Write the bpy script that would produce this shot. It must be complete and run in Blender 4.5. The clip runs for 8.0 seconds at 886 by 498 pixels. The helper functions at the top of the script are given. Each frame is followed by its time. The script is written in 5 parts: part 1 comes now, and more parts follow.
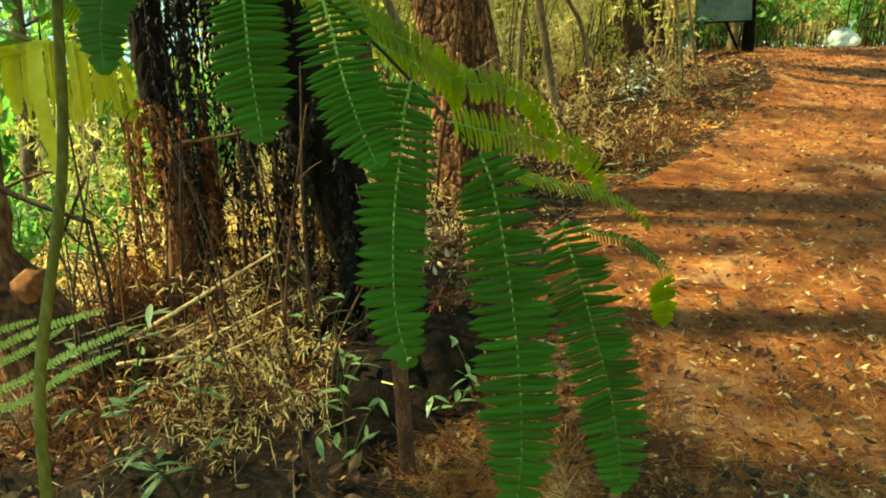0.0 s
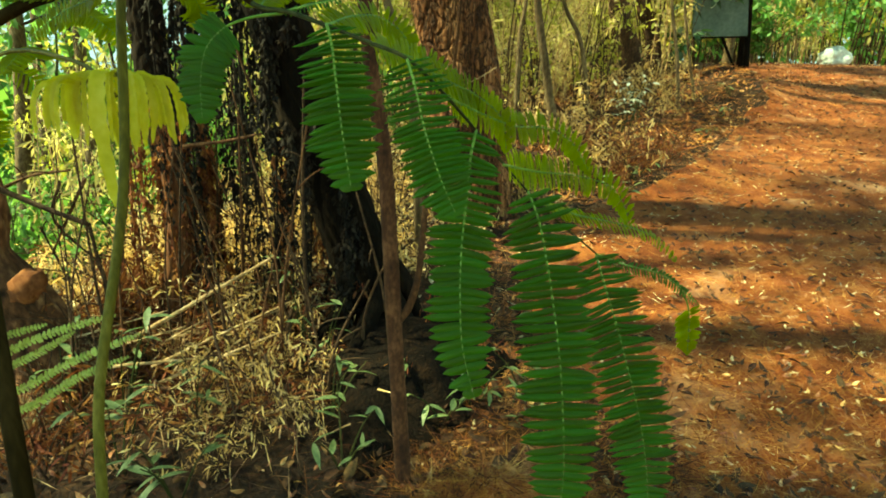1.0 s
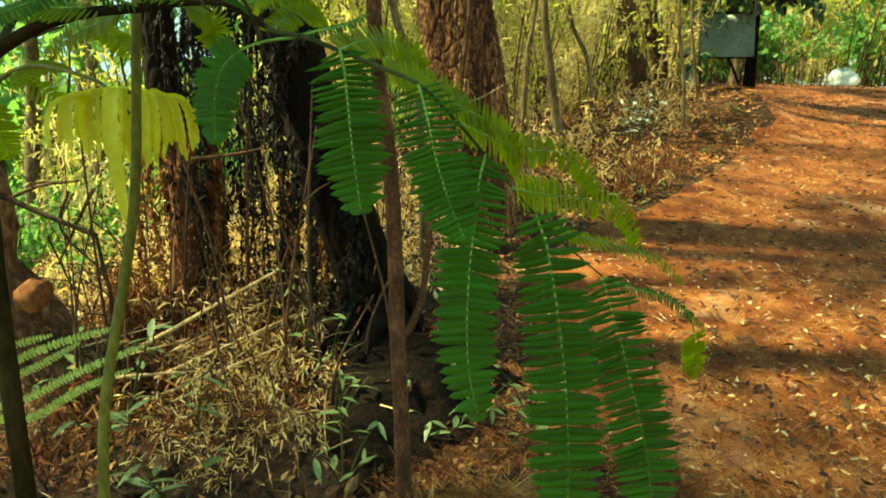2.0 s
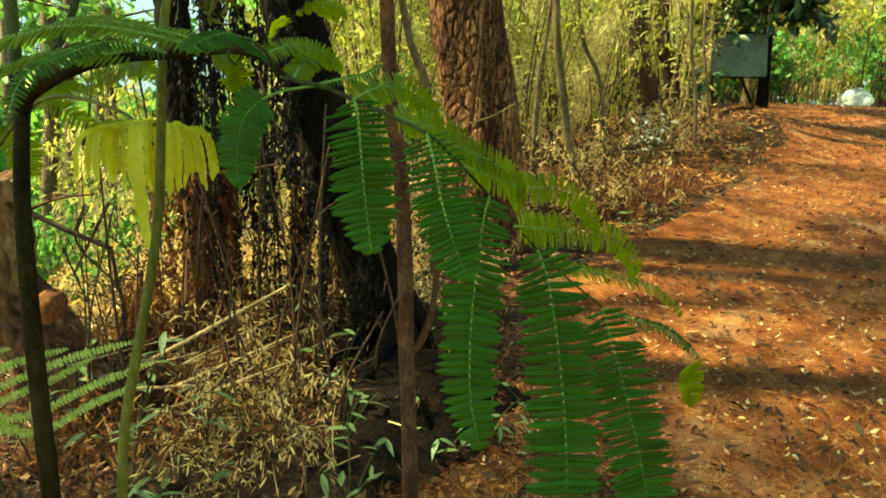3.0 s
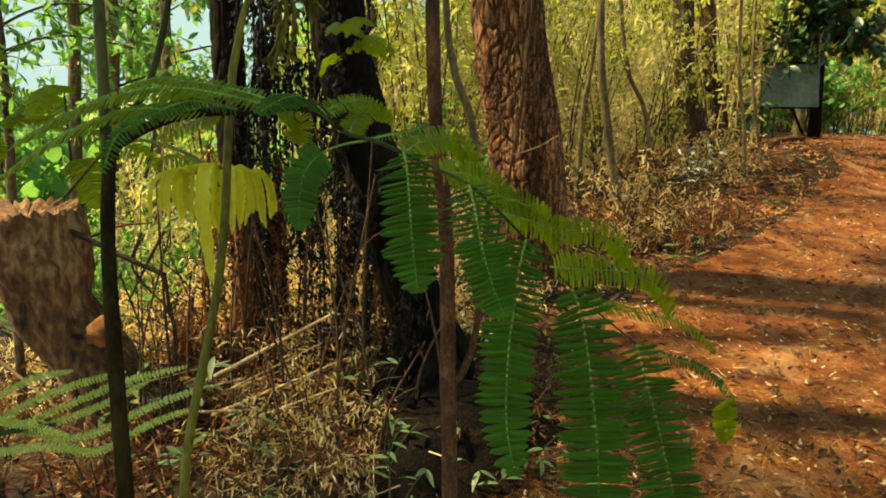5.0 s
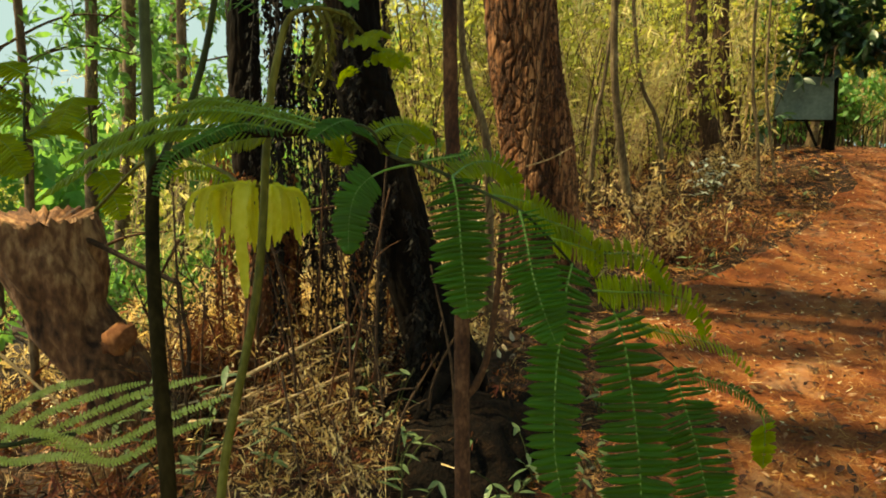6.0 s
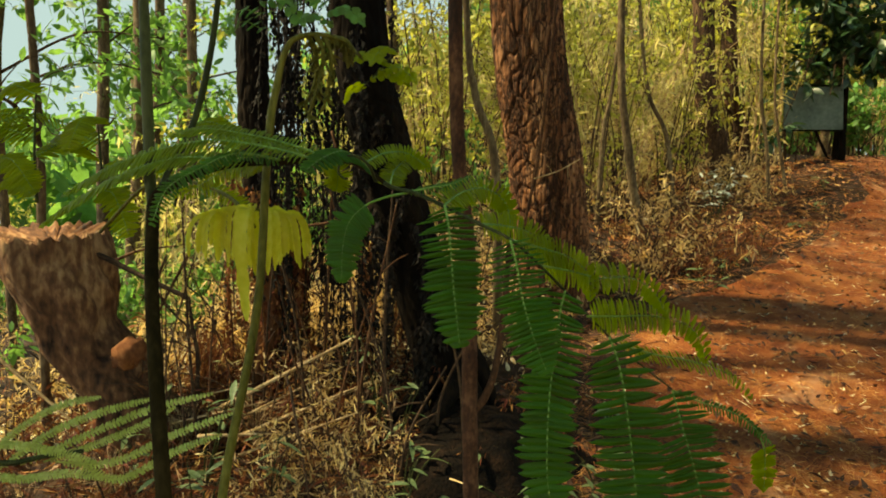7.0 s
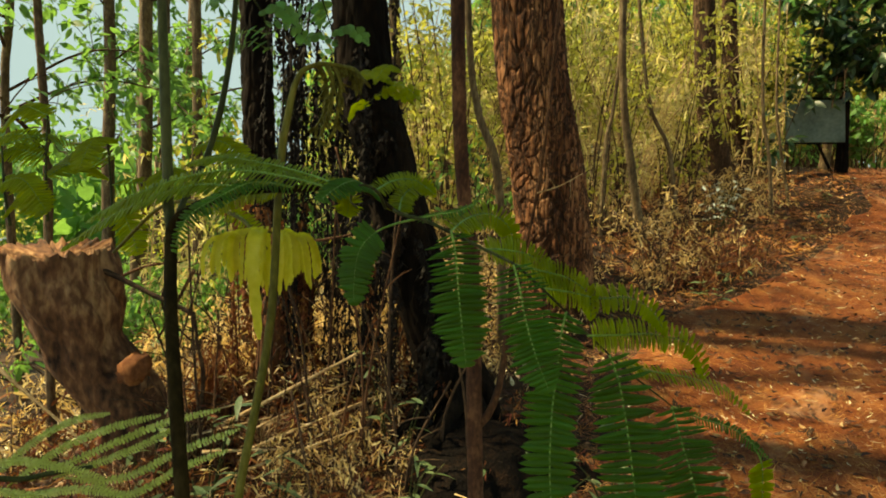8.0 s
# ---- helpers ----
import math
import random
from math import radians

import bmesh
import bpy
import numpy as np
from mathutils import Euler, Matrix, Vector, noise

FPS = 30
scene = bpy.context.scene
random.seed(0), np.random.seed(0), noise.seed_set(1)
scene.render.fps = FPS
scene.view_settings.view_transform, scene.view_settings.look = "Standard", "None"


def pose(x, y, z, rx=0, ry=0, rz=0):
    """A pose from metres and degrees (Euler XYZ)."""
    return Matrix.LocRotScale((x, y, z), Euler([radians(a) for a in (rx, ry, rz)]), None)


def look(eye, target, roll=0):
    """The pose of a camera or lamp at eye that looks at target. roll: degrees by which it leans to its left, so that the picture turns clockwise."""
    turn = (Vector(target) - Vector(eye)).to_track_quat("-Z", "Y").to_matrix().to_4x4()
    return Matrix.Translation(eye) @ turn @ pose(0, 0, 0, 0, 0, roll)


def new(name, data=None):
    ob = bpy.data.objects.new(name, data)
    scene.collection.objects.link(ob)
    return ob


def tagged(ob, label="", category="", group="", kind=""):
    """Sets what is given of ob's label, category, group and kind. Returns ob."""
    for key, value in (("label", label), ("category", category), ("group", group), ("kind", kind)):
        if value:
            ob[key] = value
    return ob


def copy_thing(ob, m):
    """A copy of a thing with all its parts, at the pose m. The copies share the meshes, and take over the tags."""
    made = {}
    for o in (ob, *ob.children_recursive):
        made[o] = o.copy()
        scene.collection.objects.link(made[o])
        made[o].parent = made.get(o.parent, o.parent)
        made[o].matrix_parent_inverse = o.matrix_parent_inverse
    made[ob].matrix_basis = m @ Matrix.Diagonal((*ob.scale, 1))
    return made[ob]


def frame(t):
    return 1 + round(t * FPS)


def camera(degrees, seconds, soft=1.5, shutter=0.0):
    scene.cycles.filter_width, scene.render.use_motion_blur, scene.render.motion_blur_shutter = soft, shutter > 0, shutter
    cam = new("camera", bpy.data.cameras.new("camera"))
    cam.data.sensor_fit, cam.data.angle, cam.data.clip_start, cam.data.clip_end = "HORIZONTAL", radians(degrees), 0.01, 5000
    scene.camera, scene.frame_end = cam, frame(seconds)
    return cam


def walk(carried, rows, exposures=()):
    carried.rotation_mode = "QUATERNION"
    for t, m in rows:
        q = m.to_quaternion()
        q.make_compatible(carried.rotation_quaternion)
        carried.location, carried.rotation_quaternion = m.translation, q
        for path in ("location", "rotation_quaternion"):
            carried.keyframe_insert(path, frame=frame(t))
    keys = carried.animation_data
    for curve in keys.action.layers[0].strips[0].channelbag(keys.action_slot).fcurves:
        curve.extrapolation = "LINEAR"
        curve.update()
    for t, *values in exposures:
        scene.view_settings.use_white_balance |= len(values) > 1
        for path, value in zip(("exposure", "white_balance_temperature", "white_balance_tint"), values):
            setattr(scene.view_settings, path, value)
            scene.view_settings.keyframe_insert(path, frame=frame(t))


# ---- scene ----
# ---- camera and its walk ----
cam = camera(67.60, 8.0, soft=1.9)
PATH = [
    (0.0, -0.0015, -0.0008, 1.1509, -0.08, -17.98, -0.02),
    (0.5, -0.0126, -0.0064, 1.1577, -0.59, -17.79, 0.67),
    (1.0, -0.0194, -0.0107, 1.1623, -0.76, -17.40, 1.41),
    (1.5, -0.0204, -0.0102, 1.1622, -0.63, -16.74, 1.85),
    (3.0, -0.0192, -0.0198, 1.1729, 0.70, -14.81, 2.60),
    (3.5, -0.0184, -0.0271, 1.1743, 1.59, -14.08, 2.48),
    (4.0, -0.0180, -0.0301, 1.1765, 2.55, -13.58, 2.40),
    (4.5, -0.0143, -0.0335, 1.1781, 3.79, -12.97, 2.19),
    (6.0, -0.0295, -0.0360, 1.1837, 5.55, -11.59, 2.59),
    (6.5, -0.0279, -0.0343, 1.1852, 6.08, -11.19, 2.25),
    (7.0, -0.0248, -0.0360, 1.1890, 6.40, -10.60, 2.16),
    (7.5, -0.0222, -0.0368, 1.1920, 6.75, -10.10, 1.94),
    (8.0, -0.0248, -0.0459, 1.1940, 6.75, -9.41, 1.85),
]
walk(cam, [(t, pose(x, y, z, 90 + pitch, 0, yaw) @ pose(0, 0, 0, 0, 0, roll)) for t, x, y, z, yaw, pitch, roll in PATH],
     exposures=((0.0, 2.08, 10900, -30), (1.7, 2.08, 10900, -29), (3.5, 1.96, 10900, -23), (4.7, 1.70, 10900, -11), (6.0, 1.50, 10900, -5), (8.0, 1.36, 10900, -2)))

# ---- sky and sun ----
SUN_ELEVATION, SUN_AZIMUTH = radians(47), radians(-88)   # the sun stands to the left, over the open slope
world = bpy.data.worlds.new("forest_sky")
scene.world = world
world.use_nodes = True
wn, wl = world.node_tree.nodes, world.node_tree.links
sky = wn.new("ShaderNodeTexSky")
sky.sky_type = "NISHITA"
sky.sun_disc = False
sky.sun_elevation, sky.sun_rotation = SUN_ELEVATION, SUN_AZIMUTH
sky.air_density, sky.dust_density, sky.ozone_density = 1.0, 0.2, 2.0
wl.new(sky.outputs[0], wn["Background"].inputs[0])
wn["Background"].inputs[1].default_value = 0.122
sun_data = bpy.data.lights.new("sun", "SUN")
sun_data.energy, sun_data.angle, sun_data.color = 4.2, radians(2.0), (1.0, 0.93, 0.79)
sun = new("sun", sun_data)
sun_from = Vector((math.sin(SUN_AZIMUTH) * math.cos(SUN_ELEVATION), math.cos(SUN_AZIMUTH) * math.cos(SUN_ELEVATION), math.sin(SUN_ELEVATION)))
sun.matrix_world = look(sun_from * 30, (0, 0, 0))

rng = np.random.default_rng(7)


# ---- materials ----
def surface(name, dark, mid, light, scale=8.0, fine=60.0, rough=0.8, bump=0.3, stretch=(1, 1, 1), vary=0.25, through_light=None, amount=0.4, island=True, spec=0.3, depth=0.01, plates=0):
    """A natural surface: three base colours by noise at two scales, a shift of value from piece to piece, and fine relief."""
    m = bpy.data.materials.new(name)
    m.use_nodes = True
    n, l = m.node_tree.nodes, m.node_tree.links
    bsdf, out = n["Principled BSDF"], n["Material Output"]
    co = n.new("ShaderNodeTexCoord")
    mp = n.new("ShaderNodeMapping")
    mp.inputs["Scale"].default_value = stretch
    l.new(co.outputs["Object"], mp.inputs[0])
    big, small = n.new("ShaderNodeTexNoise"), n.new("ShaderNodeTexNoise")
    big.inputs["Scale"].default_value, big.inputs["Detail"].default_value = scale, 5
    small.inputs["Scale"].default_value, small.inputs["Detail"].default_value = fine, 4
    l.new(mp.outputs[0], big.inputs[0]), l.new(mp.outputs[0], small.inputs[0])
    mix = n.new("ShaderNodeMath")
    mix.operation = "MULTIPLY_ADD"
    mix.inputs[1].default_value = 0.45
    l.new(small.outputs[0], mix.inputs[0])
    half = n.new("ShaderNodeMath")
    half.operation = "MULTIPLY"
    half.inputs[1].default_value = 0.55
    l.new(big.outputs[0], half.inputs[0]), l.new(half.outputs[0], mix.inputs[2])
    ramp = n.new("ShaderNodeValToRGB")
    e = ramp.color_ramp.elements
    e[0].position, e[0].color = 0.36, (*dark, 1)
    e[1].position, e[1].color = 0.64, (*light, 1)
    e.new(0.5).color = (*mid, 1)
    l.new(mix.outputs[0], ramp.inputs[0])
    who = n.new("ShaderNodeNewGeometry").outputs["Random Per Island"] if island else n.new("ShaderNodeObjectInfo").outputs["Random"]
    span = n.new("ShaderNodeMapRange")
    span.inputs[3].default_value, span.inputs[4].default_value = 1 - vary, 1 + vary
    l.new(who, span.inputs[0])
    hsv = n.new("ShaderNodeHueSaturation")
    l.new(ramp.outputs[0], hsv.inputs["Color"]), l.new(span.outputs[0], hsv.inputs["Value"])
    hue = n.new("ShaderNodeMapRange")
    hue.inputs[3].default_value, hue.inputs[4].default_value = 0.5 - 0.05 * vary, 0.5 + 0.05 * vary
    l.new(who, hue.inputs[0]), l.new(hue.outputs[0], hsv.inputs["Hue"])
    l.new(hsv.outputs[0], bsdf.inputs["Base Color"])
    bsdf.inputs["Roughness"].default_value = rough
    bsdf.inputs["Specular IOR Level"].default_value = spec
    if plates:
        vor = n.new("ShaderNodeTexVoronoi")
        vor.feature = "DISTANCE_TO_EDGE"
        vor.inputs["Scale"].default_value = plates
        bend = n.new("ShaderNodeVectorMath")
        bend.operation = "MULTIPLY_ADD"
        bend.inputs[1].default_value = (0.05, 0.05, 0.05)
        l.new(small.outputs[1], bend.inputs[0]), l.new(mp.outputs[0], bend.inputs[2]), l.new(bend.outputs[0], vor.inputs["Vector"])
        crack = n.new("ShaderNodeMapRange")
        crack.inputs[2].default_value = 0.16
        l.new(vor.outputs["Distance"], crack.inputs[0])
        ridge = n.new("ShaderNodeMath")
        ridge.operation = "ADD"
        l.new(mix.outputs[0], ridge.inputs[0]), l.new(crack.outputs[0], ridge.inputs[1])
        mix = ridge
        deep = n.new("ShaderNodeMixRGB")
        deep.inputs[1].default_value = (*dark, 1)
        l.new(crack.outputs[0], deep.inputs[0]), l.new(ramp.outputs[0], deep.inputs[2]), l.new(deep.outputs[0], hsv.inputs["Color"])
    if bump:
        b = n.new("ShaderNodeBump")
        b.inputs["Strength"].default_value, b.inputs["Distance"].default_value = bump, depth
        l.new(mix.outputs[0], b.inputs["Height"]), l.new(b.outputs[0], bsdf.inputs["Normal"])
    if through_light:
        tr, ms, tint = n.new("ShaderNodeBsdfTranslucent"), n.new("ShaderNodeMixShader"), n.new("ShaderNodeMixRGB")
        tint.blend_type, tint.inputs[0].default_value = "MIX", 0.75
        tint.inputs[2].default_value = (*through_light, 1)
        l.new(hsv.outputs[0], tint.inputs[1]), l.new(tint.outputs[0], tr.inputs[0])
        ms.inputs[0].default_value = amount
        l.new(bsdf.outputs[0], ms.inputs[1]), l.new(tr.outputs[0], ms.inputs[2]), l.new(ms.outputs[0], out.inputs[0])
    return m


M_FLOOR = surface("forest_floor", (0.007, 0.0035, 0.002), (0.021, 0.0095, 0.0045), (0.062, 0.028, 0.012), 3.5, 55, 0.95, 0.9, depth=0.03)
M_PATH = surface("needle_path", (0.074, 0.0155, 0.0045), (0.185, 0.043, 0.010), (0.31, 0.105, 0.032), 6.0, 140, 0.95, 0.8, depth=0.012)


def add_dust_sunflecks(m, colour, scale, low, high):
    """Pale patches over a ground surface: trodden dust, with sun flecks painted in."""
    n, l = m.node_tree.nodes, m.node_tree.links
    bsdf = n["Principled BSDF"]
    noise, span, mix = n.new("ShaderNodeTexNoise"), n.new("ShaderNodeMapRange"), n.new("ShaderNodeMixRGB")
    noise.inputs["Scale"].default_value, noise.inputs["Detail"].default_value, noise.inputs["Roughness"].default_value = scale, 9, 0.68
    co = n.new("ShaderNodeTexCoord")
    l.new(co.outputs["Object"], noise.inputs[0])
    span.inputs[1].default_value, span.inputs[2].default_value, span.inputs[4].default_value = low, high, 0.85
    l.new(noise.outputs[0], span.inputs[0]), l.new(span.outputs[0], mix.inputs[0])
    l.new(bsdf.inputs["Base Color"].links[0].from_socket, mix.inputs[1])
    mix.inputs[2].default_value = (*colour, 1)
    l.new(mix.outputs[0], bsdf.inputs["Base Color"])


add_dust_sunflecks(M_PATH, (0.48, 0.29, 0.17), 1.9, 0.56, 0.74)
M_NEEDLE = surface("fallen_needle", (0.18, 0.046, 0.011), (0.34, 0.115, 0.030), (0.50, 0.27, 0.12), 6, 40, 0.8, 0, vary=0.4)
# same needles as above, with the shade of the forest floor in their colour
M_NEEDLE_SHADED = surface("shaded_fallen_needle", (0.022, 0.006, 0.002), (0.055, 0.015, 0.004), (0.14, 0.045, 0.012), 6, 40, 0.85, 0, vary=0.5)
# duller bark for the farther pines, darkened also for their shaded side
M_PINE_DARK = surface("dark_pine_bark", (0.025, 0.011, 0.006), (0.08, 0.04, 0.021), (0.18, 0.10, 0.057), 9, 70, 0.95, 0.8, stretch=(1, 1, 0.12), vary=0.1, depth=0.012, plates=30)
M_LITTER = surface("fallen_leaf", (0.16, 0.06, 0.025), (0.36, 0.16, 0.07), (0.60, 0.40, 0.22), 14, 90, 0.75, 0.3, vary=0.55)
# rotten leaf brown, taken darker to hold the deep shade of the floor
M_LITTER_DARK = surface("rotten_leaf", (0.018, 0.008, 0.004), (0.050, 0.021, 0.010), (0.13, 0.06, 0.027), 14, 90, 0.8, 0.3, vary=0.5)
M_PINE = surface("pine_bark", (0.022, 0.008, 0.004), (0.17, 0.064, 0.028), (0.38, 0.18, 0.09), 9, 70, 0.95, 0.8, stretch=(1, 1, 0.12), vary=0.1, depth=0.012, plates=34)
# flat glow of the added sky screen; it takes no light from the sun
M_HAZE_GLOW = bpy.data.materials.new("haze")
M_HAZE_GLOW.use_nodes = True
haze = M_HAZE_GLOW.node_tree.nodes.new("ShaderNodeEmission")
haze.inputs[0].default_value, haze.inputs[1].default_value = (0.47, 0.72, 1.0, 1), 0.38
M_HAZE_GLOW.node_tree.links.new(haze.outputs[0], M_HAZE_GLOW.node_tree.nodes["Material Output"].inputs[0])
# humus brown taken to black, so the deep shade sits in the colour
M_SHADED_HUMUS = surface("shaded_humus", (0.002, 0.0014, 0.001), (0.005, 0.003, 0.002), (0.018, 0.009, 0.005), 16, 110, 0.95, 1.0, vary=0.0, depth=0.02, spec=0.1)
# dark bark pushed near black: the backlit trunks' silhouette is in the colour
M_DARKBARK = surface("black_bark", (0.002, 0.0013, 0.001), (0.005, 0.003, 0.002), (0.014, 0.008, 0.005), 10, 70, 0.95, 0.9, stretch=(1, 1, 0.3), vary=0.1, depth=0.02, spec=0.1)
M_SAPBARK = surface("sapling_bark", (0.022, 0.008, 0.004), (0.064, 0.024, 0.010), (0.15, 0.07, 0.033), 25, 140, 0.9, 0.6, stretch=(1, 1, 0.5), vary=0.15, depth=0.004)
M_GREYBARK = surface("grey_bark", (0.045, 0.028, 0.014), (0.11, 0.07, 0.037), (0.22, 0.16, 0.09), 18, 90, 0.9, 0.6, stretch=(1, 1, 0.35), vary=0.25, depth=0.008)
M_ROT = surface("rotten_wood", (0.018, 0.007, 0.004), (0.13, 0.055, 0.027), (0.36, 0.20, 0.105), 5, 45, 0.95, 1.0, stretch=(1, 1, 0.45), vary=0.15, depth=0.02)
M_REDROT = surface("red_rotten_wood", (0.022, 0.007, 0.003), (0.085, 0.028, 0.012), (0.18, 0.075, 0.034), 12, 60, 0.95, 1.0, stretch=(1, 1, 0.12), vary=0.25, depth=0.015)
M_CANE = surface("dry_cane", (0.20, 0.11, 0.05), (0.38, 0.24, 0.12), (0.55, 0.40, 0.24), 20, 90, 0.7, 0.3, stretch=(1, 1, 1), vary=0.35)
M_TWIG = surface("dark_twig", (0.014, 0.007, 0.004), (0.042, 0.020, 0.011), (0.095, 0.052, 0.028), 30, 140, 0.9, 0.5, vary=0.35)
# dark dead fronds, blackened further to stand as silhouettes before the lit slope
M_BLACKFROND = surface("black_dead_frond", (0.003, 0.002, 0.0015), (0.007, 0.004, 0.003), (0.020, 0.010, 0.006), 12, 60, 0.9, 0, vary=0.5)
M_REDFROND = surface("red_dead_frond", (0.06, 0.018, 0.008), (0.16, 0.05, 0.02), (0.30, 0.12, 0.05), 12, 60, 0.9, 0, vary=0.5, through_light=(0.35, 0.12, 0.04), amount=0.2)
M_DRYLEAF = surface("dry_understory_leaf", (0.38, 0.30, 0.12), (0.56, 0.47, 0.22), (0.72, 0.64, 0.36), 4, 30, 0.7, 0, vary=0.4, through_light=(0.78, 0.66, 0.22), amount=0.5)
M_BEIGELEAF = surface("dead_beige_leaf", (0.36, 0.22, 0.10), (0.57, 0.40, 0.20), (0.76, 0.61, 0.38), 4, 30, 0.7, 0, vary=0.5, through_light=(0.78, 0.50, 0.16), amount=0.45)
M_LIMELEAF = surface("lime_understory_leaf", (0.17, 0.18, 0.035), (0.31, 0.31, 0.075), (0.50, 0.48, 0.17), 4, 30, 0.6, 0, vary=0.5, through_light=(0.60, 0.58, 0.10), amount=0.5)
M_GREENLEAF = surface("green_shrub_leaf", (0.045, 0.12, 0.032), (0.085, 0.21, 0.055), (0.16, 0.31, 0.11), 4, 30, 0.5, 0, vary=0.4, through_light=(0.24, 0.47, 0.09), amount=0.5)
M_DARKLEAF = surface("dark_broad_leaf", (0.010, 0.028, 0.010), (0.018, 0.05, 0.018), (0.04, 0.085, 0.035), 6, 40, 0.4, 0, vary=0.4, through_light=(0.06, 0.16, 0.03), amount=0.2, spec=0.5)
M_SAGELEAF = surface("grey_green_leaf", (0.06, 0.105, 0.04), (0.12, 0.18, 0.07), (0.23, 0.29, 0.14), 10, 60, 0.5, 0.1, vary=0.3, through_light=(0.25, 0.36, 0.12), amount=0.25, spec=0.5)
M_PALELEAF = surface("pale_leaf", (0.48, 0.54, 0.46), (0.60, 0.66, 0.56), (0.74, 0.79, 0.70), 10, 60, 0.6, 0, vary=0.25, through_light=(0.6, 0.6, 0.4), amount=0.3)
M_CROWN = surface("pine_needles", (0.02, 0.05, 0.012), (0.04, 0.085, 0.02), (0.08, 0.14, 0.04), 3, 20, 0.7, 0, vary=0.4, through_light=(0.14, 0.22, 0.04), amount=0.3)
# fern greens hold the light: dark for the shaded side, yellow-green for lit leaves
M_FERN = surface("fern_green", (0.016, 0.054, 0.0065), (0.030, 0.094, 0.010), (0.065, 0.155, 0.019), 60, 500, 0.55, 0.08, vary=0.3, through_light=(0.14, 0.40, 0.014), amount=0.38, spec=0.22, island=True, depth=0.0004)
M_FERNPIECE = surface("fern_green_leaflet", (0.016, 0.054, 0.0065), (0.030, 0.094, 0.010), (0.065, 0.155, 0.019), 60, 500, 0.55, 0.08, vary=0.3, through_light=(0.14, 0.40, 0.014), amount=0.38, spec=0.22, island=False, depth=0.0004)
M_FERNLIT = surface("fern_green_lit_through", (0.08, 0.13, 0.006), (0.14, 0.20, 0.008), (0.22, 0.28, 0.016), 60, 500, 0.5, 0.08, vary=0.22, through_light=(0.55, 0.62, 0.012), amount=0.55, spec=0.3, depth=0.0004)
M_FERNPALE = surface("fern_pale_green", (0.34, 0.39, 0.08), (0.50, 0.55, 0.14), (0.63, 0.67, 0.23), 40, 300, 0.5, 0.08, vary=0.25, through_light=(0.45, 0.55, 0.12), amount=0.4, spec=0.4, depth=0.0006)
M_YELLOW = surface("yellowing_leaf", (0.48, 0.45, 0.05), (0.62, 0.58, 0.09), (0.74, 0.70, 0.16), 40, 260, 0.55, 0.1, vary=0.2, island=False, through_light=(0.80, 0.74, 0.04), amount=0.6, depth=0.0006)
M_FERNOLIVE = surface("fern_olive_green", (0.09, 0.15, 0.012), (0.13, 0.20, 0.016), (0.19, 0.26, 0.025), 60, 500, 0.5, 0.08, vary=0.3, through_light=(0.34, 0.46, 0.012), amount=0.4, spec=0.3, depth=0.0004)
M_STRAW = surface("straw_litter", (0.32, 0.23, 0.12), (0.54, 0.43, 0.26), (0.76, 0.67, 0.47), 14, 90, 0.75, 0.2, vary=0.5)
M_RIB = surface("leaf_rib", (0.10, 0.21, 0.03), (0.15, 0.28, 0.05), (0.21, 0.35, 0.075), 80, 400, 0.5, 0, vary=0.1)
M_STEMDARK = surface("dark_fern_stem", (0.008, 0.006, 0.002), (0.018, 0.012, 0.0035), (0.036, 0.025, 0.009), 60, 500, 0.8, 0.3, stretch=(1, 1, 0.15), vary=0.1, spec=0.05, depth=0.0005)
M_STEMOLIVE = surface("olive_fern_stem", (0.050, 0.045, 0.008), (0.095, 0.085, 0.015), (0.16, 0.14, 0.032), 50, 500, 0.55, 0.3, stretch=(1, 1, 0.15), vary=0.1, spec=0.1, depth=0.0005)
M_STEMGREEN = surface("dark_green_stem", (0.014, 0.018, 0.006), (0.032, 0.038, 0.012), (0.065, 0.068, 0.025), 50, 500, 0.5, 0.3, stretch=(1, 1, 0.15), vary=0.1, spec=0.1, depth=0.0005)
M_BOARD = surface("weathered_white_board", (0.055, 0.085, 0.078), (0.085, 0.13, 0.118), (0.125, 0.175, 0.16), 3, 30, 0.6, 0.1, vary=0.03)
M_STONE = surface("pale_stone", (0.34, 0.40, 0.40), (0.50, 0.56, 0.56), (0.66, 0.72, 0.70), 4, 30, 0.8, 0.5, vary=0.1, depth=0.03)


# ---- mesh building ----
class Bulk:
    """Vertices and faces gathered in arrays, for meshes of many small pieces."""
    def __init__(self):
        self.v, self.f, self.n = [], [], 0

    def add(self, verts, faces):
        self.v.append(np.asarray(verts, float))
        for k in faces:
            self.f.append(np.asarray(k, int) + self.n)
        self.n += len(verts)

    def scatter(self, shape, places, turns):
        """One copy of shape (verts, faces) at each place, turned and scaled by the 3 x 3 arrays."""
        verts, faces = shape
        k, n = len(places), len(verts)
        if not k:
            return
        got = np.einsum("kij,nj->kni", turns, verts) + np.asarray(places)[:, None]
        self.v.append(got.reshape(-1, 3))
        step = (np.arange(k) * n)[:, None, None]
        for q in faces:
            q = np.asarray(q, int)
            self.f.append((q[None] + step).reshape(-1, q.shape[1]) + self.n)
        self.n += k * n

    def mesh(self, name, smooth=True):
        v = np.concatenate(self.v)
        total = np.concatenate([np.full(len(q), q.shape[1]) for q in self.f])
        loops = np.concatenate([q.ravel() for q in self.f])
        me = bpy.data.meshes.new(name)
        me.vertices.add(len(v)), me.loops.add(len(loops)), me.polygons.add(len(total))
        me.vertices.foreach_set("co", v.ravel())
        me.loops.foreach_set("vertex_index", loops)
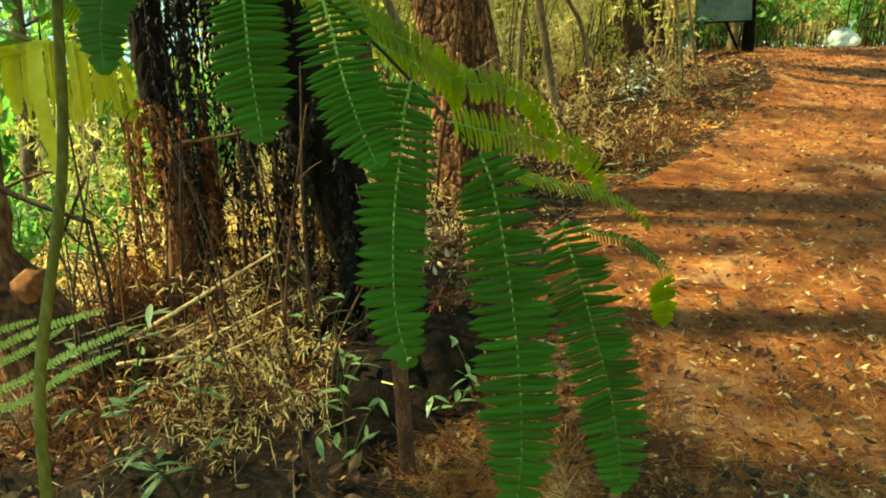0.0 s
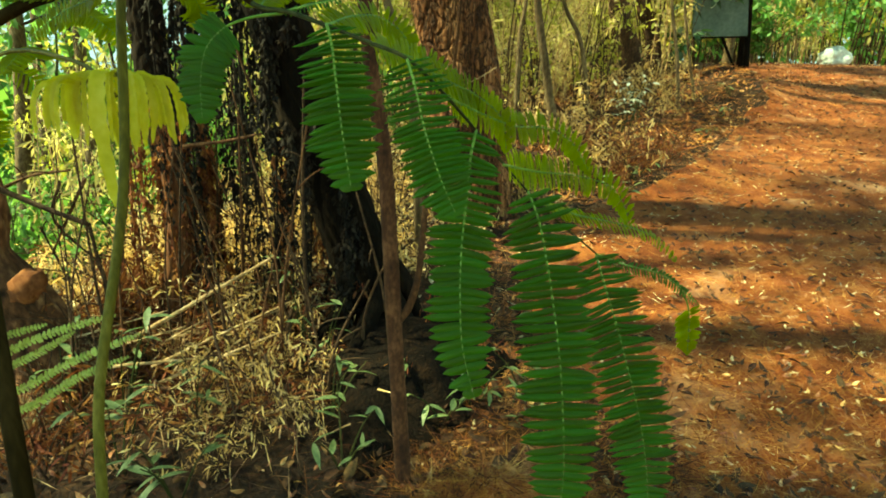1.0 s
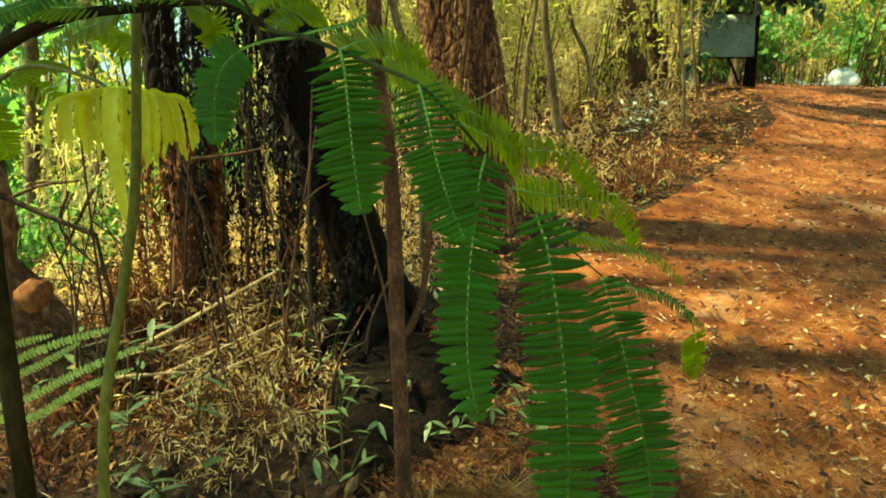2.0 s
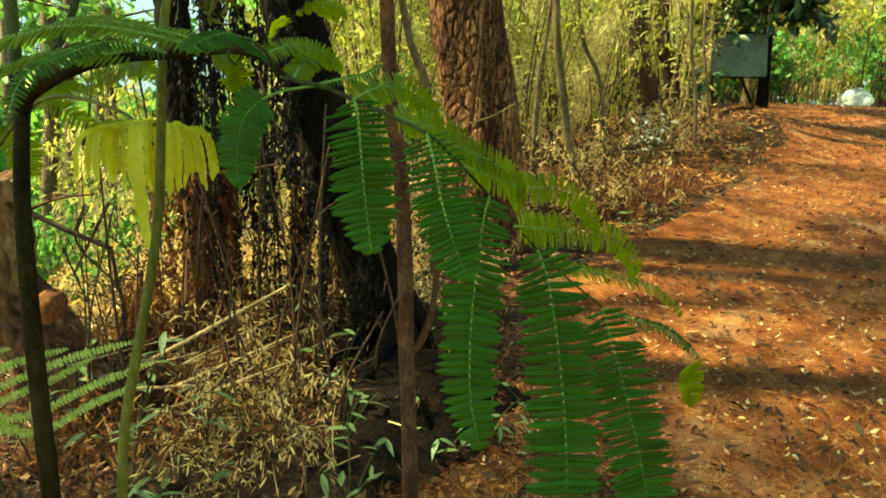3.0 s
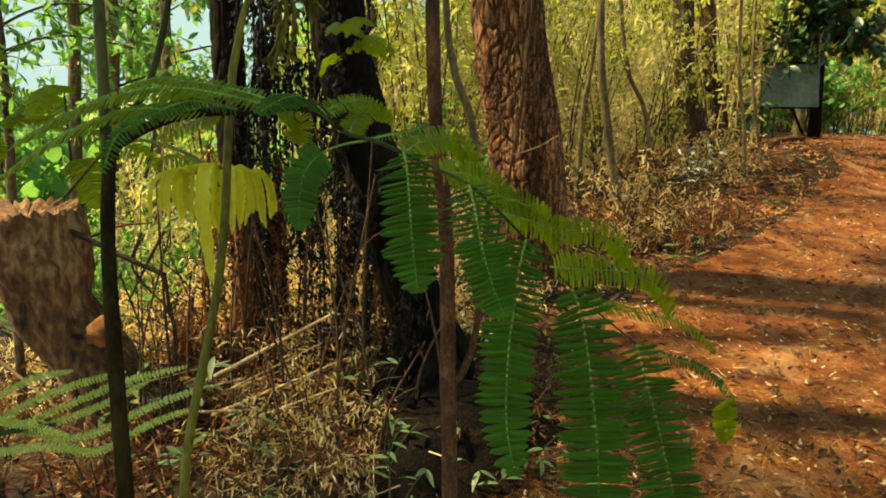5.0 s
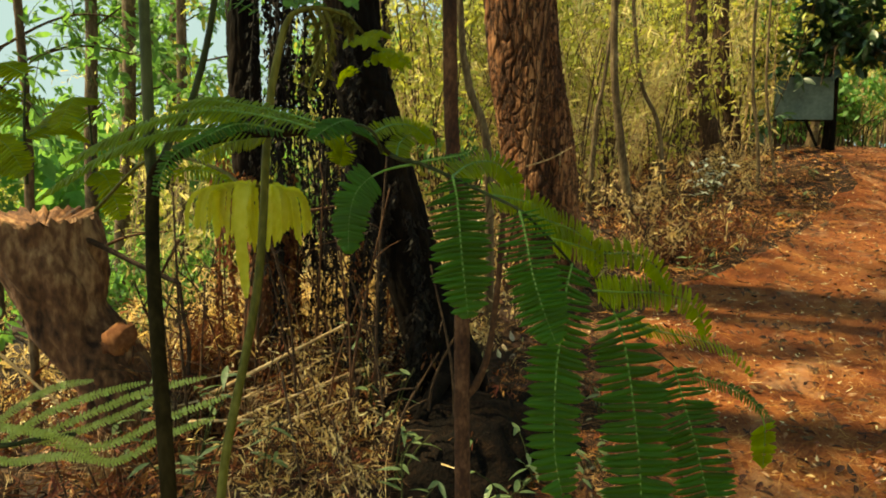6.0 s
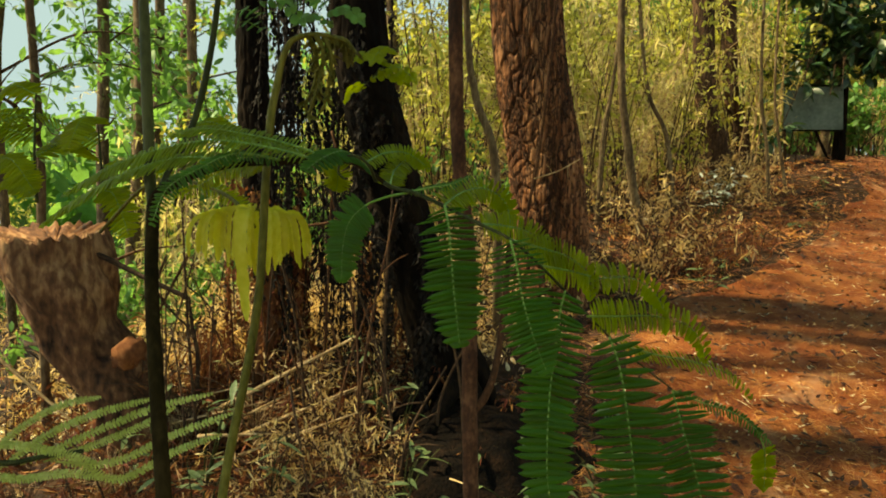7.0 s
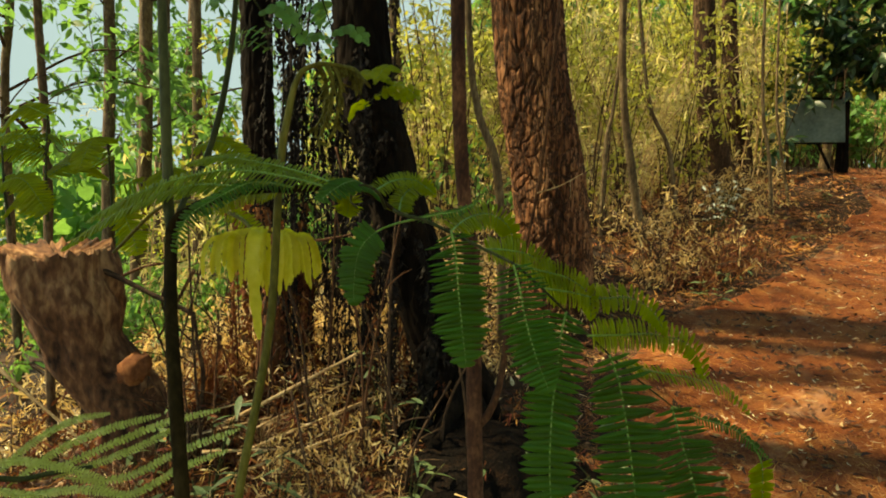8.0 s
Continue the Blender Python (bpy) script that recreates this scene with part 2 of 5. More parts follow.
        me.polygons.foreach_set("loop_start", np.r_[0, np.cumsum(total)[:-1]])
        me.polygons.foreach_set("loop_total", total)
        me.polygons.foreach_set("use_smooth", np.full(len(total), smooth))
        me.update(calc_edges=True)
        return me


def spline(points, n):
    """n points along a smooth curve through the given ones."""
    p = np.asarray(points, float)
    if len(p) == 2:
        return p[0] + (p[1] - p[0]) * np.linspace(0, 1, n)[:, None]
    q = np.vstack([2 * p[0] - p[1], p, 2 * p[-1] - p[-2]])
    u = np.linspace(0, len(p) - 1, n)
    i = np.minimum(u.astype(int), len(p) - 2)
    t = (u - i)[:, None]
    a, b, c, d = q[i], q[i + 1], q[i + 2], q[i + 3]
    return 0.5 * (2 * b + (c - a) * t + (2 * a - 5 * b + 4 * c - d) * t ** 2 + (3 * b - a - 3 * c + d) * t ** 3)


def even_line(points, n, passes=60):
    """An even, gently bent line along the given points."""
    p = np.asarray(points, float)
    run = np.r_[0, np.cumsum(np.linalg.norm(np.diff(p, axis=0), axis=1))]
    line = np.stack([np.interp(np.linspace(0, run[-1], n), run, p[:, k]) for k in range(3)], -1)
    for _ in range(passes):
        line[1:-1] = 0.25 * line[:-2] + 0.5 * line[1:-1] + 0.25 * line[2:]
    return line


def unit(v):
    v = np.asarray(v, float)
    return v / np.maximum(np.linalg.norm(v, axis=-1, keepdims=True), 1e-9)


def tube(bulk, points, radii, sides=8, wobble=0.0, close=True):
    """A round limb along points, with a radius at each."""
    p = np.asarray(points, float)
    r = np.broadcast_to(np.asarray(radii, float), len(p)) if np.ndim(radii) == 0 or len(np.atleast_1d(radii)) == len(p) else np.interp(np.linspace(0, 1, len(p)), np.linspace(0, 1, len(radii)), radii)
    along = unit(np.gradient(p, axis=0))
    ref = np.array([1.0, 0, 0]) if abs(along[:, 0]).mean() < 0.8 else np.array([0, 1.0, 0])
    a = unit(np.cross(along, ref))
    b = np.cross(along, a)
    th = np.linspace(0, 2 * np.pi, sides, endpoint=False)
    rr = r[:, None] * (1 + wobble * rng.normal(0, 1, (len(p), sides)))
    ring = p[:, None] + rr[..., None] * (np.cos(th)[None, :, None] * a[:, None] + np.sin(th)[None, :, None] * b[:, None])
    i, j = np.meshgrid(np.arange(len(p) - 1), np.arange(sides), indexing="ij")
    k = (j + 1) % sides
    quads = np.stack([i * sides + j, i * sides + k, (i + 1) * sides + k, (i + 1) * sides + j], -1).reshape(-1, 4)
    faces = [quads]
    verts = ring.reshape(-1, 3)
    if close:
        verts = np.vstack([verts, p[0], p[-1]])
        m, last = len(p) * sides, (len(p) - 1) * sides
        s = np.arange(sides)
        faces.append(np.stack([np.full(sides, m), (s + 1) % sides, s], -1))
        faces.append(np.stack([np.full(sides, m + 1), last + s, last + (s + 1) % sides], -1))
    bulk.add(verts, faces)


def leaf_shape(width, fold=0.12, curl=0.15, rows=4, blunt=0.9):
    """A leaf one long along +y, folded on its rib and curled down at its tip."""
    v, f = [], []
    for i in range(rows + 1):
        t = i / rows
        w = width * 0.5 * (math.sin(math.pi * min(t ** blunt, 1)) if 0 < i < rows else 0.04)
        z = -curl * t * t
        v += [(-w, t, z + fold * w), (0, t, z), (w, t, z + fold * w)]
        if i:
            k = 3 * i
            f += [(k - 3, k - 2, k + 1, k), (k - 2, k - 1, k + 2, k + 1)]
    return np.array(v), [np.array(f)]


def turns_for(ways, ups, sizes, widths=1.0):
    """Arrays that lay a leaf's +y on each way, its face to each up, scaled by each size."""
    y = unit(ways)
    x = unit(np.cross(y, ups))
    z = np.cross(x, y)
    s = np.broadcast_to(np.asarray(sizes, float), len(y))[:, None]
    w = np.broadcast_to(np.asarray(widths, float), len(y))[:, None]
    return np.stack([x * s * w, y * s, z * s], -1)


def random_ways(n, droop=0.0, flat=1.0):
    w = rng.normal(0, 1, (n, 3))
    w[:, 2] = w[:, 2] * flat - droop
    return unit(w)


def thing(name, place, label, category, group="", kind=""):
    """A thing that is made of parts: an empty at its base."""
    ob = new(name)
    ob.empty_display_size = 0.05
    ob.location = place
    return tagged(ob, label, category, group, kind)


def part(name, bulk, material, parent=None, label="", smooth=True):
    """One mesh object from a Bulk, in world places, under a thing or a part."""
    origin = np.array((0.0, 0.0, 0.0))
    up = parent
    while up is not None:
        origin += np.array(up.location)
        up = up.parent
    bulk.v = [v - origin for v in bulk.v]
    me = bulk.mesh(name, smooth)
    me.materials.append(material)
    ob = new(name, me)
    ob.parent = parent
    return tagged(ob, label)


def step(a, b, v):
    t = np.clip((np.asarray(v, float) - a) / (b - a), 0, 1)
    return t * t * (3 - 2 * t)


def worley(u, v, period, seed=3):
    """Distance to the cell's edge for cells one wide, repeating in u."""
    u, v = np.asarray(u, float), np.asarray(v, float)
    iu, iv = np.floor(u).astype(int), np.floor(v).astype(int)
    near, second = np.full(u.shape, 9.0), np.full(u.shape, 9.0)
    for du in (-1, 0, 1):
        for dv in (-1, 0, 1):
            cu, cv = iu + du, iv + dv
            h = np.sin((cu % period) * 127.1 + cv * 311.7 + seed * 17.3) * 43758.5453
            g = np.sin((cu % period) * 269.5 + cv * 183.3 + seed * 9.1) * 43758.5453
            d = np.hypot(cu + (h - np.floor(h)) - u, cv + (g - np.floor(g)) - v)
            second = np.minimum(second, np.maximum(near, d))
            near = np.minimum(near, d)
    return second - near


def lumps(x, y, scale, seed=0):
    """Smooth bumps between -1 and 1."""
    s = seed * 1.7
    return (np.sin(x * scale * 1.0 + 1.3 * np.sin(y * scale * 0.7 + s) + s) + np.sin(y * scale * 1.13 + 1.7 * np.sin(x * scale * 0.6 - s) + 2 * s)
            + 0.5 * np.sin((x + y) * scale * 2.1 + s)) / 2.5


# ---- the lie of the land ----
def ground(x, y):
    x, y = np.asarray(x, float), np.asarray(y, float)
    far = np.maximum(0, y - 12.5)
    crest = np.where(y < 10.5, 0.085 * y, 0.8925 + 0.02 * (1 - np.exp(-np.maximum(y - 10.5, 0) / 2)) - 0.05 * np.minimum(far, 47.5))
    w = step(-3.2, -0.2, x)
    left = np.maximum(-0.10 * np.maximum(y, 0) - 0.13 * np.maximum(0, -x - 0.5), -45)
    mound = 0.14 * np.exp(-((x - 3.45) ** 2 / 0.9 + (y - 7.9) ** 2 / 0.8)) + 0.30 * np.exp(-((x - 3.0) ** 2 / 0.22 + (y - 7.1) ** 2 / 0.4))
    bank = 0.10 * np.exp(-((x - 1.35 - 0.24 * (y - 3.6)) / 0.35) ** 2) * step(3.2, 4.5, y) * step(9, 7.5, y)
    return w * crest + (1 - w) * left + mound + bank


EDGE_Y = (-8, 0.0, 1.3, 1.7, 2.46, 3.1, 3.6, 3.9, 4.9, 5.8, 6.6, 7.4, 8.5, 11.0, 14.0)
EDGE_X = (-0.5, 0.16, 0.24, 0.30, 0.38, 0.47, 0.78, 1.18, 1.98, 2.52, 3.12, 3.3, 3.85, 4.8, 5.3)


def path_edge(y):
    """The x of the path's border by the forest."""
    return np.interp(y, EDGE_Y, EDGE_X)


def rough_ground(x, y):
    x, y = np.asarray(x, float), np.asarray(y, float)
    amount = np.where(x > path_edge(y), 0.008, 0.03) * step(60, 20, np.hypot(x, y)) + 0.6 * step(25, 120, np.hypot(x, y))
    return ground(x, y) + amount * (lumps(x, y, 3.1, 1) + 0.6 * lumps(x, y, 9.3, 2) * step(40, 15, np.hypot(x, y)))


def sheet(xs, ys, z):
    gx, gy = np.meshgrid(xs, ys)
    v = np.stack([gx, gy, z(gx, gy)], -1).reshape(-1, 3)
    n = len(xs)
    i, j = np.meshgrid(np.arange(len(ys) - 1), np.arange(n - 1), indexing="ij")
    return v, [np.stack([i * n + j, i * n + j + 1, (i + 1) * n + j + 1, (i + 1) * n + j], -1).reshape(-1, 4)]


def spaced(near, fine, end):
    """Even steps out to near, then ever wider ones to end."""
    a = list(np.arange(0, near, fine))
    s = fine
    while a[-1] < end:
        s *= 1.12
        a.append(a[-1] + s)
    return np.array(a)


half_x = spaced(7, 0.06, 700)
b = Bulk()
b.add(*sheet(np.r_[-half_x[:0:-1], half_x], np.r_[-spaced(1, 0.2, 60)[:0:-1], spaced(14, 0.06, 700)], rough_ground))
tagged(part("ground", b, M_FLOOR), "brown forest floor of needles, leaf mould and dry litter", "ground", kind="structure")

b = Bulk()
rows_y = np.r_[np.arange(-6, 1, 0.25), np.arange(1, 13.4, 0.07)]
across = np.linspace(0, 1, 110) ** 1.3
gx = path_edge(rows_y)[:, None] + 0.06 * lumps(rows_y, rows_y * 0.3, 5, 4)[:, None] + across[None] * 7.5
gy = np.repeat(rows_y[:, None], 110, 1)
gz = ground(gx, gy) + 0.007 * (lumps(gx, gy, 1.9, 1) + 0.3 * lumps(gx, gy, 6, 6)) + 0.03 * np.minimum(1, across[None] * 25) - 0.012
n = 110
i, j = np.meshgrid(np.arange(len(rows_y) - 1), np.arange(n - 1), indexing="ij")
b.add(np.stack([gx, gy, gz], -1).reshape(-1, 3), [np.stack([i * n + j, i * n + j + 1, (i + 1) * n + j + 1, (i + 1) * n + j], -1).reshape(-1, 4)])
tagged(part("path", b, M_PATH), "orange-brown footpath of trodden earth and pine needles", "path", kind="structure")

# added glowing screen, a pale hazy distance in place of sky beyond the falling slope
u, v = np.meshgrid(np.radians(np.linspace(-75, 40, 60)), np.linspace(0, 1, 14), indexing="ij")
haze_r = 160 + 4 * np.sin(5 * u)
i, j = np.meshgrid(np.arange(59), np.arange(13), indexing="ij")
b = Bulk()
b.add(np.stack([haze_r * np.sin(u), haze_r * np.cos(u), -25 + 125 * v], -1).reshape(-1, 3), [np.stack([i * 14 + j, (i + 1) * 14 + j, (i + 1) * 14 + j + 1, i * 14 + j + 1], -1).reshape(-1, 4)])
tagged(part("backdrop", b, M_HAZE_GLOW), "added glowing pale cyan screen in place of sky beyond the trees", "sky", kind="structure")


# ---- trees ----
def bark_trunk(points, r0, r1, plates, relief, n_rows, sides, seed=1, flare=0.25):
    """A trunk with raised bark plates parted by long fissures."""
    p = spline(points, n_rows)
    t = np.linspace(0, 1, n_rows)
    length = np.linalg.norm(np.diff(p, axis=0), axis=1).sum()
    r = r0 + (r1 - r0) * t + r0 * flare * np.exp(-t * length / 0.18)
    th = np.linspace(0, 2 * np.pi, sides, endpoint=False)
    along = unit(np.gradient(p, axis=0))
    a = unit(np.cross(along, np.array([0, 1.0, 0])))
    c = np.cross(along, a)
    u = th[None] / (2 * np.pi) * plates
    v = (t * length)[:, None] / (2 * np.pi * r0 / plates) / 4.2
    u2 = u + 0.35 * np.sin(v * 2.3 + u * 0.9) + np.zeros_like(v)
    edge = worley(u2, v + 0.25 * np.sin(u * 2.2), plates, seed)
    edge2 = worley(u2 * 2, v * 2.5, 2 * plates, seed + 5)
    rr = r[:, None] + relief * (np.minimum(edge, 0.2) / 0.2 - 0.8) + 0.3 * relief * (np.minimum(edge2, 0.3) / 0.3) + 0.05 * r[:, None] * np.sin(3 * th[None] + 2 * t[:, None])
    ring = p[:, None] + rr[..., None] * (np.cos(th)[None, :, None] * a[:, None] + np.sin(th)[None, :, None] * c[:, None])
    i, j = np.meshgrid(np.arange(n_rows - 1), np.arange(sides), indexing="ij")
    k = (j + 1) % sides
    b = Bulk()
    b.add(ring.reshape(-1, 3), [np.stack([i * sides + j, i * sides + k, (i + 1) * sides + k, (i + 1) * sides + j], -1).reshape(-1, 4)])
    return b


TUFT = leaf_shape(0.22, 0.1, 0.2, 3)


def crown(tree, centre, size, limbs, clumps, leaves, material, leaf=0.16):
    """Limbs that spread from the trunk's top and a loose crown of leaf clumps at their ends."""
    centre, size = np.array(centre, float), np.array(size, float)
    ends = []
    for k in range(limbs):
        way = unit(np.array([math.cos(k * 2.4), math.sin(k * 2.4), 0.25 + 0.3 * rng.random()]))
        start = centre + (0, 0, size[2] * (-0.9 + 1.2 * k / limbs))
        end = start + way * size * rng.uniform(0.7, 1.0)
        limb = Bulk()
        tube(limb, spline([start, (start + end) / 2 + (0, 0, 0.15 * size[2]), end], 8), (0.03, 0.008), 6)
        part("limb", limb, M_GREYBARK, tree)
        ends += [start + (end - start) * s for s in (0.45, 0.7, 0.95)]
    ends = np.array(ends)
    spots = ends[rng.integers(0, len(ends), clumps)] + rng.normal(0, 0.22, (clumps, 3)) * size
    at = (spots[:, None] + rng.normal(0, 0.2, (clumps, leaves, 3))).reshape(-1, 3)
    b = Bulk()
    b.scatter(TUFT, at, turns_for(random_ways(len(at), 0.3), random_ways(len(at)), rng.uniform(0.6, 1.3, len(at)) * leaf, rng.uniform(0.7, 2.2, len(at))))
    part("crown", b, material, tree)


AXES = []   # each tree with the line of its trunk


def tree(name, label, points, r0, r1, material, plates=9, relief=0.012, rows=120, sides=48, seed=1, height=7.0, spread=(2.4, 2.4, 1.3), limbs=9, clumps=90, leaves=14, crown_material=M_CROWN, leaf=0.16):
    """A tree that stands on the ground: its trunk runs through the points and on up to its crown."""
    p = [np.array(q, float) for q in points]
    foot = p[0].copy()
    way = unit(p[1] - p[0]) if p[1][2] > p[0][2] else np.array([0, 0, 1.0])
    foot[2] = float(ground(foot[0], foot[1]))
    t = thing(name, foot, label, "tree")
    p[0] = foot - way * 0.12
    top = p[-1] + unit(unit(p[-1] - p[-2]) + (0, 0, 1.5)) * max(0.5, height - p[-1][2])
    p += [(p[-1] * 0.6 + top * 0.4), top]
    part("trunk", bark_trunk(p, r0, r1, plates, relief, rows, sides, seed), material, t)
    AXES.append((t, spline(p, 200)))
    crown(t, top, spread, limbs, clumps, leaves, crown_material, leaf)
    return t


def on_ground(x, y):
    return (x, y, float(ground(x, y)))


PINE_FOOT, PINE_TOP = (0.1956, 3.4600, 0.2736), (-0.0498, 3.4600, 1.8969)
tree("pine_tree", "tall pine with plated red-brown bark, standing beside the path", [PINE_FOOT, (0.1104, 3.4600, 0.9685), PINE_TOP],
     0.195, 0.15, M_PINE, 20, 0.014, 620, 300, 2, 8.5, (2.6, 2.4, 1.6), 10, 80, 14)
dead_tree = tree("dead_tree", "leaning trunk coloured black as a silhouette, hung with dead fronds", [(-0.1909, 2.1500, 0.1233), (-0.2768, 2.1500, 0.4719), (-0.4743, 2.1500, 1.0896), (-0.5814, 2.1500, 1.6319)],
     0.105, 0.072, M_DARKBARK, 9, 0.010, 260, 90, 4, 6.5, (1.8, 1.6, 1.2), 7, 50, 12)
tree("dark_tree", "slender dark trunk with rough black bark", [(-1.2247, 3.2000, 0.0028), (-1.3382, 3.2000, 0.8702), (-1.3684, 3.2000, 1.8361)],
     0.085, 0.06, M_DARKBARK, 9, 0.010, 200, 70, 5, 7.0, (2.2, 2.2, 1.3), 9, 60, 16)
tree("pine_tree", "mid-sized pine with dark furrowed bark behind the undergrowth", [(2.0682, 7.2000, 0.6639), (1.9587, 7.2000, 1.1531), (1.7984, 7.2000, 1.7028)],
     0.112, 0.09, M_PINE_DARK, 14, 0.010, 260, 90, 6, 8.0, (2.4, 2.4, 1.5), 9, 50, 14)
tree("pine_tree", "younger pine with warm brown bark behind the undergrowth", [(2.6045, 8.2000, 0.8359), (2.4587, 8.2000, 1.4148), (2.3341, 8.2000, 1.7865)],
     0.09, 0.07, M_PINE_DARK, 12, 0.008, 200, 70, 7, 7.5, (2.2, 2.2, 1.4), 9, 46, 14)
for pts, r, lab in (([(0.8842, 4.6000, 0.0132), (0.7841, 4.6000, 0.6478), (0.6979, 4.6000, 1.0308), (0.5999, 4.6000, 1.5893)], 0.034, "thin crooked sapling with grey-brown bark in the undergrowth"),
                    ([(-0.0880, 2.7500, 0.6452), (-0.1286, 2.7500, 1.0064), (-0.2242, 2.7500, 1.3068), (-0.2762, 2.7500, 1.6217)], 0.019, "slim bent sapling leaning beside the big pine"),
                    ([(2.1301, 6.0000, 0.7345), (2.0646, 6.0000, 1.0725), (1.9518, 6.0000, 1.6264)], 0.017, "slim upright sapling among pale undergrowth"),
                    ([(2.5005, 6.6000, 0.6964), (2.3553, 6.6000, 1.2226), (2.2711, 6.6000, 1.6765)], 0.014, "slim upright sapling among pale undergrowth"),
                    ([(1.2535, 5.6000, 0.6948), (1.1413, 5.6000, 1.1436), (0.9445, 5.6000, 1.5690)], 0.02, "slim leaning sapling among pale undergrowth"),
                    ([(0.5914, 5.2000, 0.7539), (0.5861, 5.2000, 1.1716), (0.6253, 5.2000, 1.5323)], 0.018, "slim leaning sapling among pale undergrowth")):
    tree("sapling", lab, pts, r, r * 0.5, M_GREYBARK, 6, 0.003, 90, 16, 3, 4.2, (0.9, 0.9, 0.8), 5, 24, 10, M_LIMELEAF, 0.11)

# the near sapling, with a side branch
SAP = [(-0.0835, 1.3800, 0.0644), (-0.1063, 1.3800, 0.5289), (-0.1281, 1.3800, 0.9169), (-0.1667, 1.3800, 1.2504)]
sap = tree("sapling", "slender sapling with smooth reddish-brown bark and one side branch", SAP, 0.0185, 0.012, M_SAPBARK, 5, 0.0018, 300, 28, 8, 4.0, (0.8, 0.8, 0.7), 5, 24, 10, M_GREENLEAF, 0.12)
b = Bulk()
tube(b, spline([(-0.0976, 1.3800, 0.5542), (-0.0752, 1.3800, 0.5879), (-0.0550, 1.3800, 0.6601), (-0.0435, 1.4000, 0.7912), (-0.0397, 1.4200, 0.9735)], 30), (0.010, 0.006), 10, 0.03)
part("branch", b, M_SAPBARK, sap)

# left-hand slender trees against the sky
LEFT = len(AXES)
for k, (pts, r, h, dense) in enumerate((([(-1.8183, 2.2000, -0.1947), (-1.7973, 2.2000, 0.4365), (-1.7584, 2.2000, 1.0401), (-1.7579, 2.2000, 1.4414)], 0.017, 3.6, 20),
                    ([(-4.8004, 7.0000, -0.6737), (-4.7199, 7.0000, 0.6930), (-4.6354, 7.0000, 1.8330)], 0.075, 6.5, 50),
                    ([(-4.7808, 8.0000, -0.9028), (-4.6715, 8.0000, 0.6540), (-4.5498, 8.0000, 1.9528)], 0.07, 7.0, 14),
                    ([(-3.4349, 6.5000, -0.3732), (-3.3926, 6.5000, 0.7680), (-3.3645, 6.5000, 1.6156)], 0.06, 6.0, 12),
                    ([(-3.4960, 5.5000, -0.4938), (-3.4775, 5.5000, -0.0474), (-3.3549, 5.5000, 1.0094)], 0.07, 6.5, 12),
                    ([(-3.6321, 4.2000, 0.4077), (-3.5938, 4.2000, 1.2767), (-3.4978, 4.2000, 2.0212)], 0.03, 5.0, 30),
                    ([(-4.8943, 9.0000, -0.3457), (-4.7906, 9.0000, 1.4416), (-4.6570, 9.0000, 2.9713)], 0.08, 7.0, 14),
                    ([(-1.2023, 6.0000, 0.2692), (-1.1989, 6.0000, 1.4141), (-1.2446, 6.0000, 2.3957)], 0.06, 6.5, 14),
                    ([(-6.2173, 10.0000, -0.5552), (-6.1047, 10.0000, 1.4477), (-5.9880, 10.0000, 3.1618)], 0.08, 7.0, 14))):
    tree("broadleaf_tree", "slender broadleaf tree with sunlit yellow-green leaves", pts, r, r * 0.6, M_GREYBARK, 6, 0.004, 80, 18, k, h, (1.7, 1.7, 1.2), 7, dense, 16, M_GREENLEAF, 0.13)

# unseen broad tree added behind the open side to shade ferns and forest floor
tree("broadleaf_tree", "unseen spreading broadleaf tree added to shade the ferns", [on_ground(-4.9, 0.6), (-4.9, 0.65, 1.5), (-4.85, 0.7, 3.0)], 0.16, 0.10, M_GREYBARK, 9, 0.008, 100, 30, 9, 4.9, (2.6, 1.25, 0.9), 14, 190, 16, M_GREENLEAF, 0.20)

# another unseen crown, added high over the slope to dapple the path
tree("broadleaf_tree", "unseen tall broadleaf tree added on the slope, its loose crown dappling the path", [on_ground(-3.9, 2.2), (-3.6, 2.4, 2.5), (-2.3, 3.0, 4.5)], 0.07, 0.03, M_GREYBARK, 8, 0.006, 90, 24, 10, 6.0, (2.2, 1.8, 0.8), 14, 90, 18, M_GREENLEAF, 0.19)

# unseen trees added behind the walker, crowns closing over the foreground to darken it
for k, (x, y, h) in enumerate(((-1.5, -1.3, 4.6), (-2.6, 0.1, 4.4), (-0.9, -3.4, 5.2))):
    tree("broadleaf_tree", "unseen broadleaf tree added so its dense crown closes over the ferns", [on_ground(x, y), (x + 0.05, y + 0.1, 1.6), (x + 0.1, y + 0.35, 3.0)], 0.11, 0.07, M_GREYBARK, 8, 0.006, 90, 24, 20 + k, h, (1.9, 1.05, 0.7), 10, 130, 18, M_GREENLEAF, 0.24)

# unseen wood added on the far side of the path to cut its skylight
for k, (x, y, h) in enumerate(((6.2, -1.0, 3.4), (7.0, 2.4, 3.8), (8.4, 5.6, 4.2), (10.5, 8.8, 4.4), (3.6, -3.6, 4.0))):
    tree("broadleaf_tree", "unseen leafy broadleaf tree added on the far side of the path", [on_ground(x, y), (x, y + 0.1, 1.2), (x + 0.1, y + 0.1, 2.2)], 0.13, 0.08, M_GREYBARK, 8, 0.006, 90, 24, 30 + k, h, (1.9, 1.9, 2.2), 14, 170, 18, M_GREENLEAF, 0.26)

# boughs of yellow-green leaves that hang in the light over the slope
LEAF = leaf_shape(0.42, 0.15, 0.18, 3)
NARROW = leaf_shape(0.16, 0.15, 0.25, 3)


